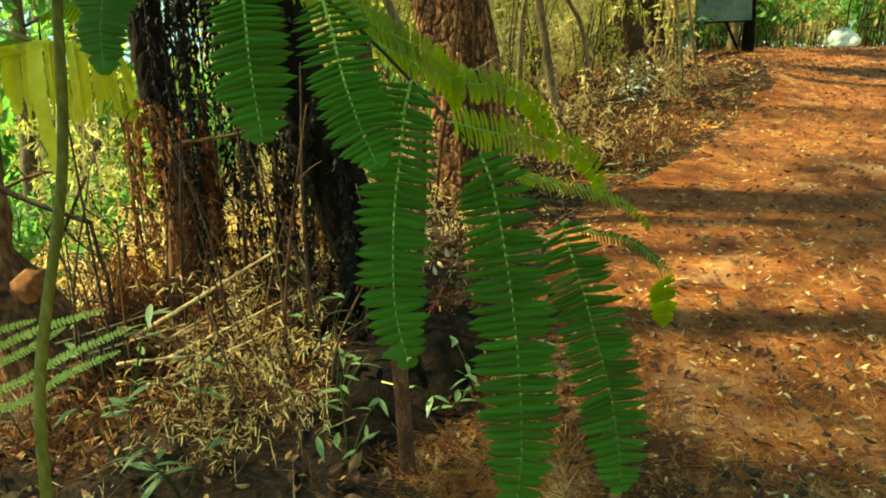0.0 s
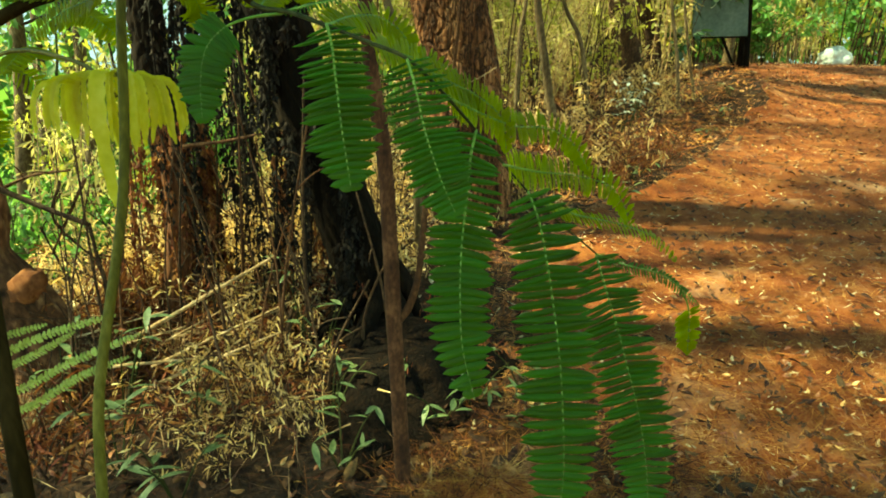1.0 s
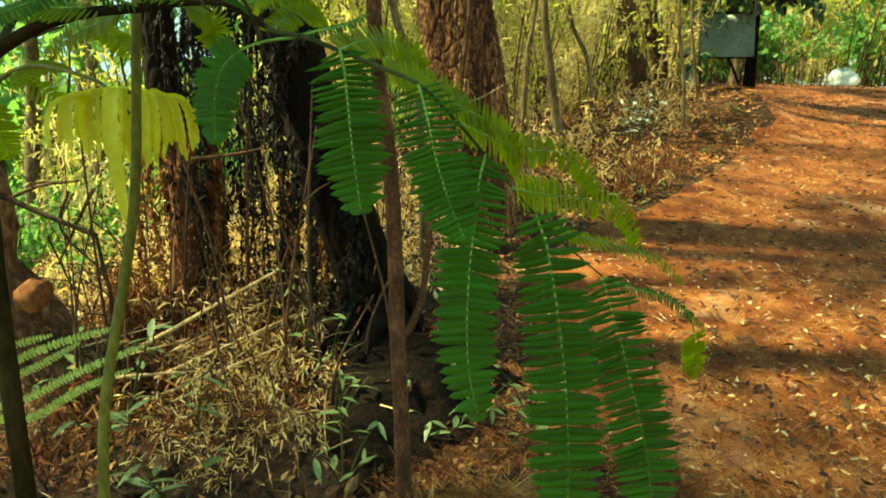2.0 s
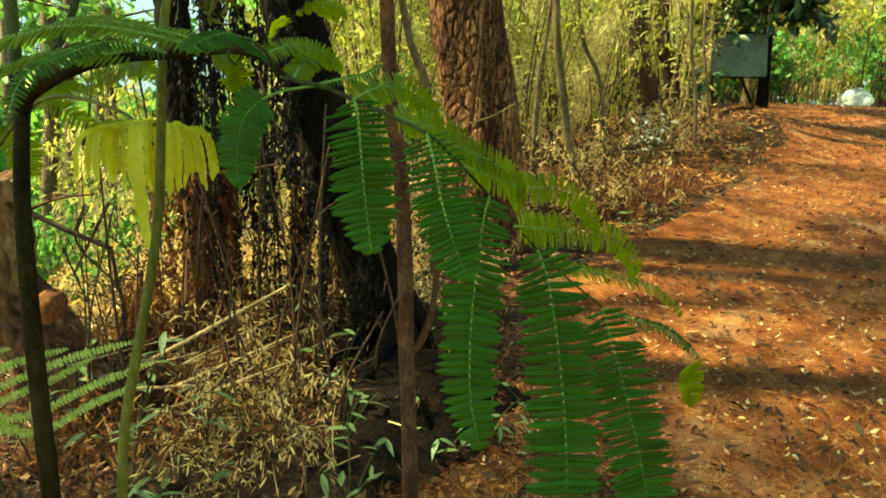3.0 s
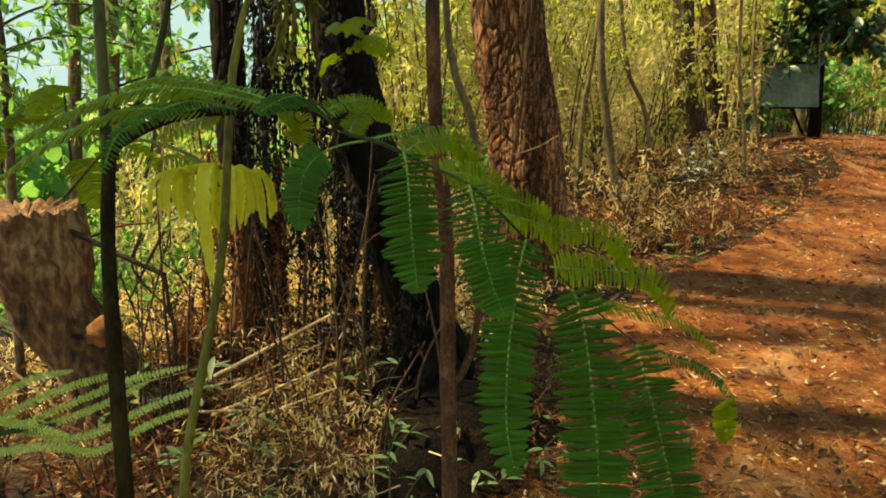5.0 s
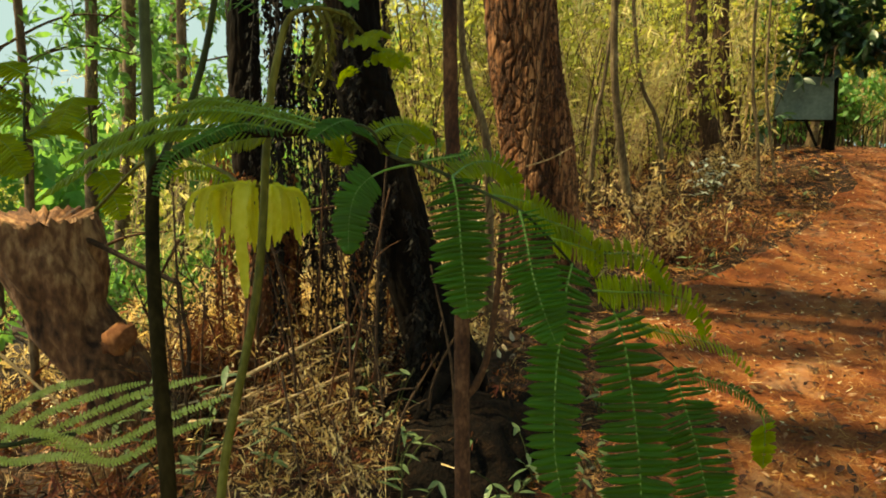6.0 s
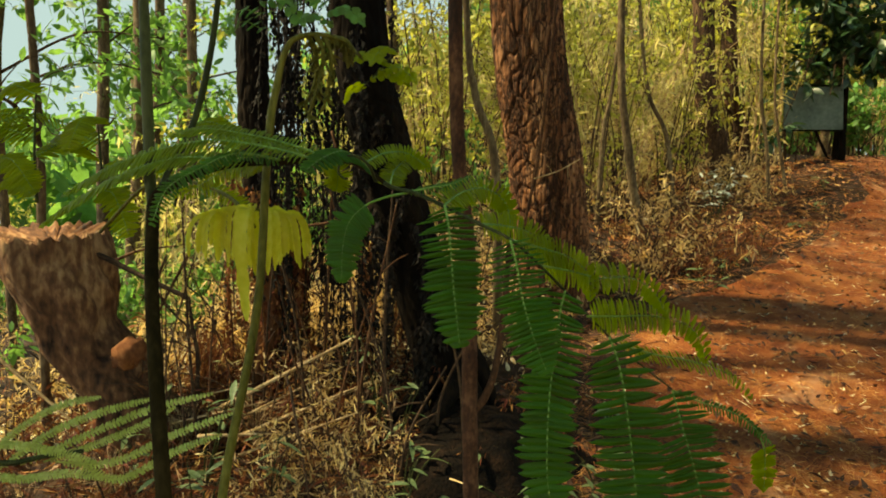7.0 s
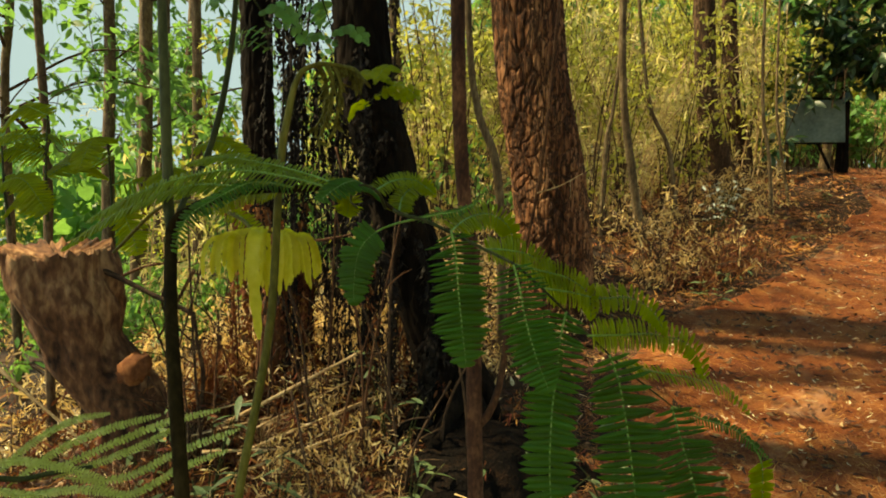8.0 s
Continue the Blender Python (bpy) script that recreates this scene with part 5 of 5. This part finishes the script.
# leaves that hang towards the light of the path
pinna(fern, [(-0.0590, 0.1660, 1.1681), (-0.0652, 0.1600, 1.1668), (-0.0704, 0.1560, 1.1643), (-0.0742, 0.1530, 1.1596), (-0.0752, 0.1500, 1.1524), (-0.0749, 0.1480, 1.1430)], 0.0120, 24, CAMWARD, M_FERN, leaflet_mesh, angle=80, fill=(0.6, 1.3), tilt=(0.6, 0.12), start=0.4, label=HANGING, droop=0.04)
pinna(fern, [(-0.0464, 0.1570, 1.1657), (-0.0445, 0.1520, 1.1605), (-0.0430, 0.1470, 1.1532), (-0.0411, 0.1410, 1.1433), (-0.0385, 0.1360, 1.1301)], 0.0173, 26, CAMWARD, M_FERN, leaflet_mesh, angle=85, fill=(0.5, 1.25), tilt=(0.75, 0.1), start=0.03, label=HANGING, droop=0.04)
pinna(fern, [(-0.0266, 0.1470, 1.1584), (-0.0244, 0.1440, 1.1517), (-0.0222, 0.1410, 1.1430), (-0.0186, 0.1370, 1.1333), (-0.0147, 0.1340, 1.1251)], 0.0161, 27, CAMWARD, M_FERN, leaflet_mesh, angle=84, fill=(0.6, 1.28), tilt=(0.55, 0.1), start=0.03, label=HANGING, droop=0.04)
pinna(fern, [(-0.0090, 0.1660, 1.1401), (-0.0106, 0.1610, 1.1332), (-0.0114, 0.1560, 1.1241), (-0.0126, 0.1490, 1.1126), (-0.0128, 0.1430, 1.1013), (-0.0120, 0.1380, 1.0901), (-0.0091, 0.1340, 1.0793)], 0.0178, 33, CAMWARD, M_FERN, leaflet_mesh, angle=82, fill=(0.7, 1.28), tilt=(0.5, 0.05), start=0.03, label=HANGING, droop=0.04)
pinna(fern, [(0.0095, 0.1930, 1.1180), (0.0130, 0.1890, 1.1095), (0.0157, 0.1830, 1.0967), (0.0178, 0.1770, 1.0833), (0.0194, 0.1710, 1.0704), (0.0206, 0.1650, 1.0539), (0.0210, 0.1600, 1.0370), (0.0194, 0.1560, 1.0214)], 0.0253, 40, CAMWARD, M_FERN, leaflet_mesh, angle=84, fill=(0.95, 1.28), tilt=(0.3, 0.0), start=0.02, label=HANGING, droop=0.04)
pinna(fern, [(0.0402, 0.2220, 1.0885), (0.0437, 0.2170, 1.0772), (0.0479, 0.2110, 1.0640), (0.0513, 0.2050, 1.0512), (0.0552, 0.1990, 1.0366), (0.0580, 0.1930, 1.0201), (0.0595, 0.1880, 1.0030)], 0.0263, 40, CAMWARD, M_FERN, leaflet_mesh, angle=80, fill=(0.95, 1.28), tilt=(0.3, 0.0), start=0.02, label=HANGING, droop=0.04)
# short leaves that come forward over the arch
pinna(fern, [(-0.0734, 0.1720, 1.1746), (-0.0767, 0.1580, 1.1800), (-0.0793, 0.1470, 1.1793), (-0.0826, 0.1380, 1.1756)], 0.0115, 20, (0.1, -0.6, 0.8), M_FERN, angle=70, fill=(0.4, 0.62), tilt=0.3)
pinna(fern, [(-0.0589, 0.1650, 1.1682), (-0.0521, 0.1640, 1.1700), (-0.0451, 0.1630, 1.1716), (-0.0397, 0.1620, 1.1743)], 0.0051, 20, (0.1, -0.5, 0.8), M_FERN, angle=65, fill=(0.5, 0.8), tilt=0.4)
pinna(fern, [(-0.1058, 0.1840, 1.1751), (-0.1158, 0.1700, 1.1775), (-0.1232, 0.1580, 1.1729), (-0.1291, 0.1500, 1.1672), (-0.1321, 0.1460, 1.1569)], 0.0094, 40, (0.0, -0.6, 0.8), M_FERN, angle=72, fill=(0.45, 0.8), tilt=0.4)
pinna(fern, [(-0.0920, 0.1780, 1.1762), (-0.1052, 0.1720, 1.1797), (-0.1233, 0.1700, 1.1814), (-0.1407, 0.1700, 1.1783), (-0.1601, 0.1720, 1.1713), (-0.1822, 0.1760, 1.1604)], 0.0118, 64, (0.0, -0.55, 0.9), M_FERNOLIVE, angle=62, fill=(0.5, 0.85), tilt=0.5)
pinna(fern, [(-0.1131, 0.1870, 1.1741), (-0.1288, 0.1900, 1.1743), (-0.1522, 0.1980, 1.1733), (-0.1771, 0.2050, 1.1659), (-0.2016, 0.2120, 1.1543), (-0.2246, 0.2180, 1.1410)], 0.0131, 60, (0.0, -0.55, 0.9), M_FERNOLIVE, angle=62, fill=(0.5, 0.85), tilt=0.5)
pinna(fern, [(-0.0860, 0.1770, 1.1765), (-0.1011, 0.1820, 1.1804), (-0.1203, 0.1900, 1.1833), (-0.1409, 0.1980, 1.1845), (-0.1585, 0.2060, 1.1813)], 0.0111, 50, (0.0, -0.55, 0.9), M_FERNOLIVE, angle=62, fill=(0.5, 0.85), tilt=0.5)
# leaves behind the midrib, the light through them put into a yellower green
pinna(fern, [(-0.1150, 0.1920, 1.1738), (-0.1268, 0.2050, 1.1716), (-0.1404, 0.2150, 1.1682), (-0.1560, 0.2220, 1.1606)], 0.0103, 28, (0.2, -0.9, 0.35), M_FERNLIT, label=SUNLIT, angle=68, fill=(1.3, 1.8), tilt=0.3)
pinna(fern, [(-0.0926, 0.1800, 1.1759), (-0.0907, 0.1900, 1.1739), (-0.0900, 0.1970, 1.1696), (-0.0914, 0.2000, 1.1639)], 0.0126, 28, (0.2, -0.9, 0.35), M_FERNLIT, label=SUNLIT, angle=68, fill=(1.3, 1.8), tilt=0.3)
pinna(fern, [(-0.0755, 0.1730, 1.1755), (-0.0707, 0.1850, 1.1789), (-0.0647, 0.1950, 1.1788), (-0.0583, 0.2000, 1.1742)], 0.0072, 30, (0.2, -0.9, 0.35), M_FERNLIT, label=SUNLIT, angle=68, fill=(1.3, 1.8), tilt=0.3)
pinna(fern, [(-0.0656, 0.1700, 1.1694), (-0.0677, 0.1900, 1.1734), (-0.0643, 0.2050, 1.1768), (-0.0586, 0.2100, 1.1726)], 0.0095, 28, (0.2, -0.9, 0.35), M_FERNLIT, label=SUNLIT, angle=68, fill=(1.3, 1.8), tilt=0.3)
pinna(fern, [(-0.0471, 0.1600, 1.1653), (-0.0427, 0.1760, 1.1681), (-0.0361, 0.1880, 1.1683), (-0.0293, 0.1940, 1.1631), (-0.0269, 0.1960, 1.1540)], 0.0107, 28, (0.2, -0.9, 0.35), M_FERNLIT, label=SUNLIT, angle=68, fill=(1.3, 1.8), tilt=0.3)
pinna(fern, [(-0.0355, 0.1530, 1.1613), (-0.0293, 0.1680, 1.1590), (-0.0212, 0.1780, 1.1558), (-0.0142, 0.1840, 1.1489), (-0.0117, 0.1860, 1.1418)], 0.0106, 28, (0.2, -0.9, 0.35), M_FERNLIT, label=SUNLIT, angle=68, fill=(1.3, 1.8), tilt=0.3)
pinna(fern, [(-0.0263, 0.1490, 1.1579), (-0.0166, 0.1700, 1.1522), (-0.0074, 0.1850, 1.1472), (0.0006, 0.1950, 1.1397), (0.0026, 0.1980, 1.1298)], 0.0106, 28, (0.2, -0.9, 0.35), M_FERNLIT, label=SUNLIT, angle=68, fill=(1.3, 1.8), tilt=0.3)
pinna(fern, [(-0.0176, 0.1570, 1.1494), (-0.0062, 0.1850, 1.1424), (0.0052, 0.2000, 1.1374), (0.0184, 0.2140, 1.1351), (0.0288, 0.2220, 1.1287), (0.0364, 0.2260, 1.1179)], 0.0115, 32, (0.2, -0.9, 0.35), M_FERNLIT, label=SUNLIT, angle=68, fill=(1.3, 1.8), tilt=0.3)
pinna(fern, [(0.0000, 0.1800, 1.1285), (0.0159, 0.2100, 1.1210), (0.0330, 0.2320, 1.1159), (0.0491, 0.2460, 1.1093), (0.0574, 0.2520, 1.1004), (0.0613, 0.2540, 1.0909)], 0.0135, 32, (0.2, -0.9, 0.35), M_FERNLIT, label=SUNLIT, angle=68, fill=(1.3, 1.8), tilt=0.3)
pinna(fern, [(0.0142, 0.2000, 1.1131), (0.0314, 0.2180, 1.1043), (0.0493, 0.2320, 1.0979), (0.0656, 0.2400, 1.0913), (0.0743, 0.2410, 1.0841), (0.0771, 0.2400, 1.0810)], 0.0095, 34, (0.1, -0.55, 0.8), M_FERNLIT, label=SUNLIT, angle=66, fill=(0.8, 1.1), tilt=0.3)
pinna(fern, [(0.0402, 0.2220, 1.0887), (0.0515, 0.2220, 1.0847), (0.0638, 0.2190, 1.0824), (0.0718, 0.2160, 1.0775), (0.0780, 0.2150, 1.0720)], 0.0075, 34, (0.1, -0.5, 0.8), M_FERN, angle=66, fill=(0.6, 0.95), tilt=0.3)
pinna(fern, [(0.0710, 0.2170, 1.0781), (0.0769, 0.2220, 1.0695), (0.0806, 0.2270, 1.0600), (0.0826, 0.2290, 1.0457)], 0.0115, 10, CAMWARD, M_FERNLIT, label="small hanging end leaf of pale leaflets", angle=60, fill=(0.9, 1.2), tilt=0.1, start=0.45)
# a leaf still rolled up on the arch
b = Bulk()
tube(b, spline([(-0.0697, 0.1680, 1.1708), (-0.0703, 0.1600, 1.1765), (-0.0732, 0.1550, 1.1792), (-0.0761, 0.1520, 1.1783), (-0.0767, 0.1500, 1.1746), (-0.0745, 0.1500, 1.1726)], 30), (0.0005, 0.0003), 6, 0.05)
part("rolled_leaf", b, M_STEMGREEN, fern, "thin rolled-up young leaf")

# the olive-stemmed young fern with a curled tip
YOUNG_FOOT = (-0.10, 0.02, float(ground(-0.10, 0.02)))
young = thing("fern", YOUNG_FOOT, "young fern with an olive stem and a still-curled hanging tip", "fern")
b = Bulk()
low_part = even_line([YOUNG_FOOT, (-0.085, 0.06, 0.45), (-0.115, 0.135, 0.88), (-0.1377, 0.1960, 1.0384), (-0.1365, 0.2000, 1.0487), (-0.1347, 0.2150, 1.0793), (-0.1339, 0.2260, 1.1006), (-0.1340, 0.2330, 1.1189), (-0.1360, 0.2420, 1.1424), (-0.1380, 0.2500, 1.1666), (-0.1374, 0.2560, 1.1916)], 200, 10)
high_part = spline([(-0.1374, 0.2560, 1.1916), (-0.1358, 0.2590, 1.2041), (-0.1338, 0.2610, 1.2154), (-0.1306, 0.2630, 1.2231), (-0.1250, 0.2660, 1.2265), (-0.1181, 0.2690, 1.2273), (-0.1110, 0.2720, 1.2259), (-0.1051, 0.2750, 1.2226)], 60)
tube(b, np.vstack([low_part[:-1], high_part]), np.r_[np.linspace(0.0024, 0.0018, 199), np.linspace(0.0018, 0.0007, 60)], 10, 0.004)
part("stem", b, M_STEMOLIVE, young, "olive-green stem bent over at its top")
for pts in ([(-0.1204, 0.2680, 1.2271), (-0.1172, 0.2680, 1.2190), (-0.1190, 0.2680, 1.2065), (-0.1240, 0.2670, 1.1910)], [(-0.1178, 0.2700, 1.2274), (-0.1141, 0.2700, 1.2181), (-0.1154, 0.2710, 1.2055), (-0.1180, 0.2710, 1.1939)], [(-0.1240, 0.2670, 1.2267), (-0.1216, 0.2720, 1.2181), (-0.1230, 0.2730, 1.2054), (-0.1279, 0.2730, 1.1962)], [(-0.1136, 0.2720, 1.2265), (-0.1083, 0.2740, 1.2257), (-0.1037, 0.2750, 1.2209)], [(-0.1155, 0.2710, 1.2269), (-0.1091, 0.2770, 1.2227), (-0.1079, 0.2790, 1.2179)]):
    b = Bulk()
    line = spline(pts, 30)
    tube(b, line, (0.0014, 0.0005), 6, 0.05)
    k = rng.integers(2, 30, 46)
    b.scatter(PINNULE, line[k], turns_for(random_ways(46, 2.0), random_ways(46), rng.uniform(0.003, 0.006, 46), 0.35))
    part("curled_leaf", b, M_STEMOLIVE, young, "unopened hanging leaf")

# the yellow leaf behind it
t = thing("yellow_leaf_spray", (-0.1487, 0.2620, 1.1382), "drooping yellow spray of long leaflets lit from behind", "leaf")
b = Bulk()
HEART = np.array((-0.1487, 0.2620, 1.1382))
tube(b, spline([HEART + (-0.016, 0.002, 0.0045), HEART + (0, 0, 0.0085), HEART + (0.016, 0.002, 0.0045)], 20), (0.0009, 0.0007), 6)
tube(b, spline([HEART, HEART + (-0.03, 0.03, 0.012), HEART + (-0.09, 0.07, 0.012), HEART + (-0.16, 0.12, -0.03)], 16), (0.0009, 0.0012), 6)
part("stalk", b, M_STEMOLIVE, t)
for k in range(40):
    a = -1.0 + 2.0 * k / 39 + 0.02 * rng.normal()
    long = k == 18
    near = (rng.uniform(-0.009, 0.008) if not long else -0.010)
    root = HEART + (0.0150 * a, near * 0.3, 0.0085 - 0.004 * a * a)
    out = 0.0105 * np.sign(a) * abs(a) ** 0.9 + 0.0006 * rng.normal()
    drop = (0.0135 + 0.009 * math.cos(a * 1.5)) * rng.uniform(0.7, 1.15) + (0.021 if long else 0.008 if k in (13, 22) else 0)
    line = spline([root, root + (out * 0.5, near * 0.4, 0.0012), root + (out * 0.9, near * 0.8, -0.0018), root + (out * 1.08, near, -0.35 * drop - 0.004), root + (out * 1.12 + 0.0012 * rng.normal(), near, -drop - 0.005)], 22)
    s = np.linspace(0, 1, 22)
    wide = 0.00135 * np.minimum(1, 0.3 + 1.8 * s) * np.sqrt(np.maximum(0.06, 1 - np.clip((s - 0.8) / 0.2, 0, 1) ** 2)) * rng.uniform(0.85, 1.2) * (2.3 if long else 1) * (1 + 0.14 * np.cos(np.arange(22) * np.pi))
    along = unit(np.gradient(line, axis=0))
    side = unit(np.cross(along, np.array((0.25 * rng.normal(), -1.0, 0.35))))
    front = np.cross(side, along)
    rows = np.stack([line - side * wide[:, None] + front * 0.0006, line, line + side * wide[:, None] + front * 0.0006], 1).reshape(-1, 3)
    q = np.arange(21)[:, None] * 3
    b = Bulk()
    b.add(rows, [np.vstack([q + (0, 1, 4, 3), q + (1, 2, 5, 4)])])
    part("leaflet", b, M_YELLOW, t)

# the low fern with narrow pale leaves that fan out to the light
LOW = (-0.6240, 0.5620, 0.7759)
low = thing("fern", (LOW[0], LOW[1], float(ground(LOW[0], LOW[1]))), "low fern with narrow pale-green toothed leaves fanning out", "fern")
b = Bulk()
tube(b, spline([(LOW[0], LOW[1], float(ground(LOW[0], LOW[1]))), (LOW[0] - 0.03, LOW[1], 0.5), LOW, (-0.5680, 0.5965, 0.7966), (-0.5125, 0.6276, 0.7997)], 24), (0.005, 0.0025), 8)
part("stem", b, M_STEMGREEN, low)
for pts in ([(-0.5895, 0.5876, 0.7888), (-0.5458, 0.6163, 0.8235), (-0.4953, 0.6378, 0.8448), (-0.4497, 0.6702, 0.8517)], [(-0.5731, 0.6022, 0.7894), (-0.5113, 0.6379, 0.8161), (-0.4478, 0.6662, 0.8412), (-0.3888, 0.7022, 0.8506)], [(-0.5494, 0.6087, 0.7918), (-0.4990, 0.6403, 0.8052), (-0.4649, 0.6686, 0.8165), (-0.4341, 0.6944, 0.8320)],
            [(-0.5399, 0.6148, 0.7895), (-0.4839, 0.6373, 0.7828), (-0.4198, 0.6662, 0.8107), (-0.3634, 0.7027, 0.8269)], [(-0.5258, 0.6251, 0.7889), (-0.4744, 0.6323, 0.7647), (-0.4162, 0.6583, 0.7930), (-0.3719, 0.6874, 0.8047)], [(-0.6071, 0.5927, 0.7982), (-0.5819, 0.6170, 0.8269), (-0.5480, 0.6411, 0.8473), (-0.5140, 0.6668, 0.8498)],
            [(-0.5997, 0.5677, 0.7955), (-0.5464, 0.5690, 0.7935), (-0.5004, 0.5803, 0.7985), (-0.4601, 0.6001, 0.7846)], [(-0.6201, 0.5619, 0.8168), (-0.5674, 0.5734, 0.8293), (-0.5195, 0.5809, 0.8233), (-0.4791, 0.5992, 0.8039)]):
    pinna(low, pts, 0.0120, 50, (0.1, -0.75, 0.6), M_FERNPALE, None, M_FERNPALE, 60, 0.05, 0.0012, 0.7, fill=(0.7, 0.9), tilt=0.2)

# small bright fern leaves on thin twigs, farther in
def sprig(label, points, leaves, width, material, pairs=20, length=0.14, fill=(0.4, 0.8), name="fern_sprig"):
    line = spline(points, 24)
    t = thing(name, line[0], label, "fern", "fern sprigs")
    b = Bulk()
    tube(b, line, (0.0022, 0.001), 6)
    part("stem", b, M_STEMGREEN, t)
    for k in range(leaves):
        root = line[int((0.25 + 0.75 * k / max(1, leaves - 1)) * 23)]
        a = rng.uniform(0, 2 * np.pi)
        way = unit(np.array([math.cos(a), 0.6 * math.sin(a), rng.uniform(-0.2, 0.25)]))
        pinna(t, [root, root + way * length * 0.5 + (0, 0, 0.01), root + way * length - (0, 0, 0.02)], width, pairs, (0, -0.6, 0.9), material, None, M_RIB, 70, 0.15, 0.0008, fill=fill)


for pts, n, w, mat, lab in (([(-0.6304, 0.7320, 1.0184), (-0.6349, 0.7408, 1.0839), (-0.6335, 0.7487, 1.1530)], 5, 0.045, M_FERNLIT, "sprig of bright yellow-green fern leaves"),
                            ([(-0.5677, 0.7741, 1.0062), (-0.5737, 0.7820, 1.0668), (-0.5776, 0.7860, 1.1198)], 4, 0.045, M_FERNLIT, "sprig of bright yellow-green fern leaves"),
                            ([(-0.4941, 0.8188, 1.0097), (-0.4870, 0.8327, 1.0645), (-0.4849, 0.8400, 1.1159)], 3, 0.040, M_FERNLIT, "sprig of bright yellow-green fern leaves"),
                            ([(-0.6615, 0.7059, 1.0143), (-0.6685, 0.7092, 1.0571), (-0.6721, 0.7145, 1.1137)], 3, 0.040, M_FERNLIT, "sprig of bright yellow-green fern leaves"),
                            ([(-0.2954, 1.4214, 1.3592), (-0.3316, 1.4190, 1.3102), (-0.3797, 1.4112, 1.2600)], 5, 0.06, M_FERNLIT, "yellowing fern sprig beside the dark trunk"),
                            ([(-0.4756, 1.3498, 1.5174), (-0.4571, 1.3685, 1.4540), (-0.4369, 1.3849, 1.3877)], 6, 0.06, M_GREENLEAF, "green fern sprig hanging before the dark trunk"),
                            ([(-0.5749, 1.2127, 1.4754), (-0.5413, 1.2379, 1.4188), (-0.5351, 1.2494, 1.3570)], 5, 0.06, M_GREENLEAF, "green fern sprig hanging before the dark trunk")):
    if pts[0][1] > 1:
        sprig(lab, pts, n, 0.045, mat, 6, 0.085, (1.0, 1.3))
    else:
        sprig(lab, [(x, y, z + 0.055) for x, y, z in pts], n, w, mat, length=0.11)


# mat swelling round the dead trunk's foot, blacked for deep shade; roots over it
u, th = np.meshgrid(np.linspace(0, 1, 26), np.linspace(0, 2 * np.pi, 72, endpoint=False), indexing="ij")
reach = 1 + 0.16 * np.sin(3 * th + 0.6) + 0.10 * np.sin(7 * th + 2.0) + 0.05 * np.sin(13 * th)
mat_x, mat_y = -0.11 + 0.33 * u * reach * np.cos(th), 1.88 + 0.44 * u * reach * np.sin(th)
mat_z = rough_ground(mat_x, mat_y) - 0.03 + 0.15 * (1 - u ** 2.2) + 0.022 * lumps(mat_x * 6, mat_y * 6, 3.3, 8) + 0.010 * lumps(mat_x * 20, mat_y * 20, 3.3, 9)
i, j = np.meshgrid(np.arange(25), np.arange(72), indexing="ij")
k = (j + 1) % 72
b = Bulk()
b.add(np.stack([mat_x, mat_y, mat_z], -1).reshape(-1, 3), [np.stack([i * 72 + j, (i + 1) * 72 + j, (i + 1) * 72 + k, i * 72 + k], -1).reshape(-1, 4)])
part("root_mat", b, M_SHADED_HUMUS, dead_tree, "crumbling humus round the foot, blackened in colour for deep shade")
for angle, length, thick in ((-100, 0.50, 0.030), (-65, 0.40, 0.026), (-138, 0.38, 0.024), (-25, 0.26, 0.028), (-168, 0.28, 0.022)):
    ca, sa = math.cos(radians(angle)), math.sin(radians(angle))
    line = []
    for q in np.linspace(0, 1, 6):
        x, y = -0.19 + ca * length * q + 0.02 * math.sin(7 * q + angle), 2.13 + sa * length * q
        line.append((x, y, float(ground(x, y)) + 0.20 * (1 - q) ** 2 + 0.085 * (1 - q * q) - 0.005))
    b = Bulk()
    tube(b, spline(line, 24), thick * np.linspace(1.3, 0.35, 24), 9)
    part("root", b, M_DARKBARK, dead_tree, "blackened surface root")
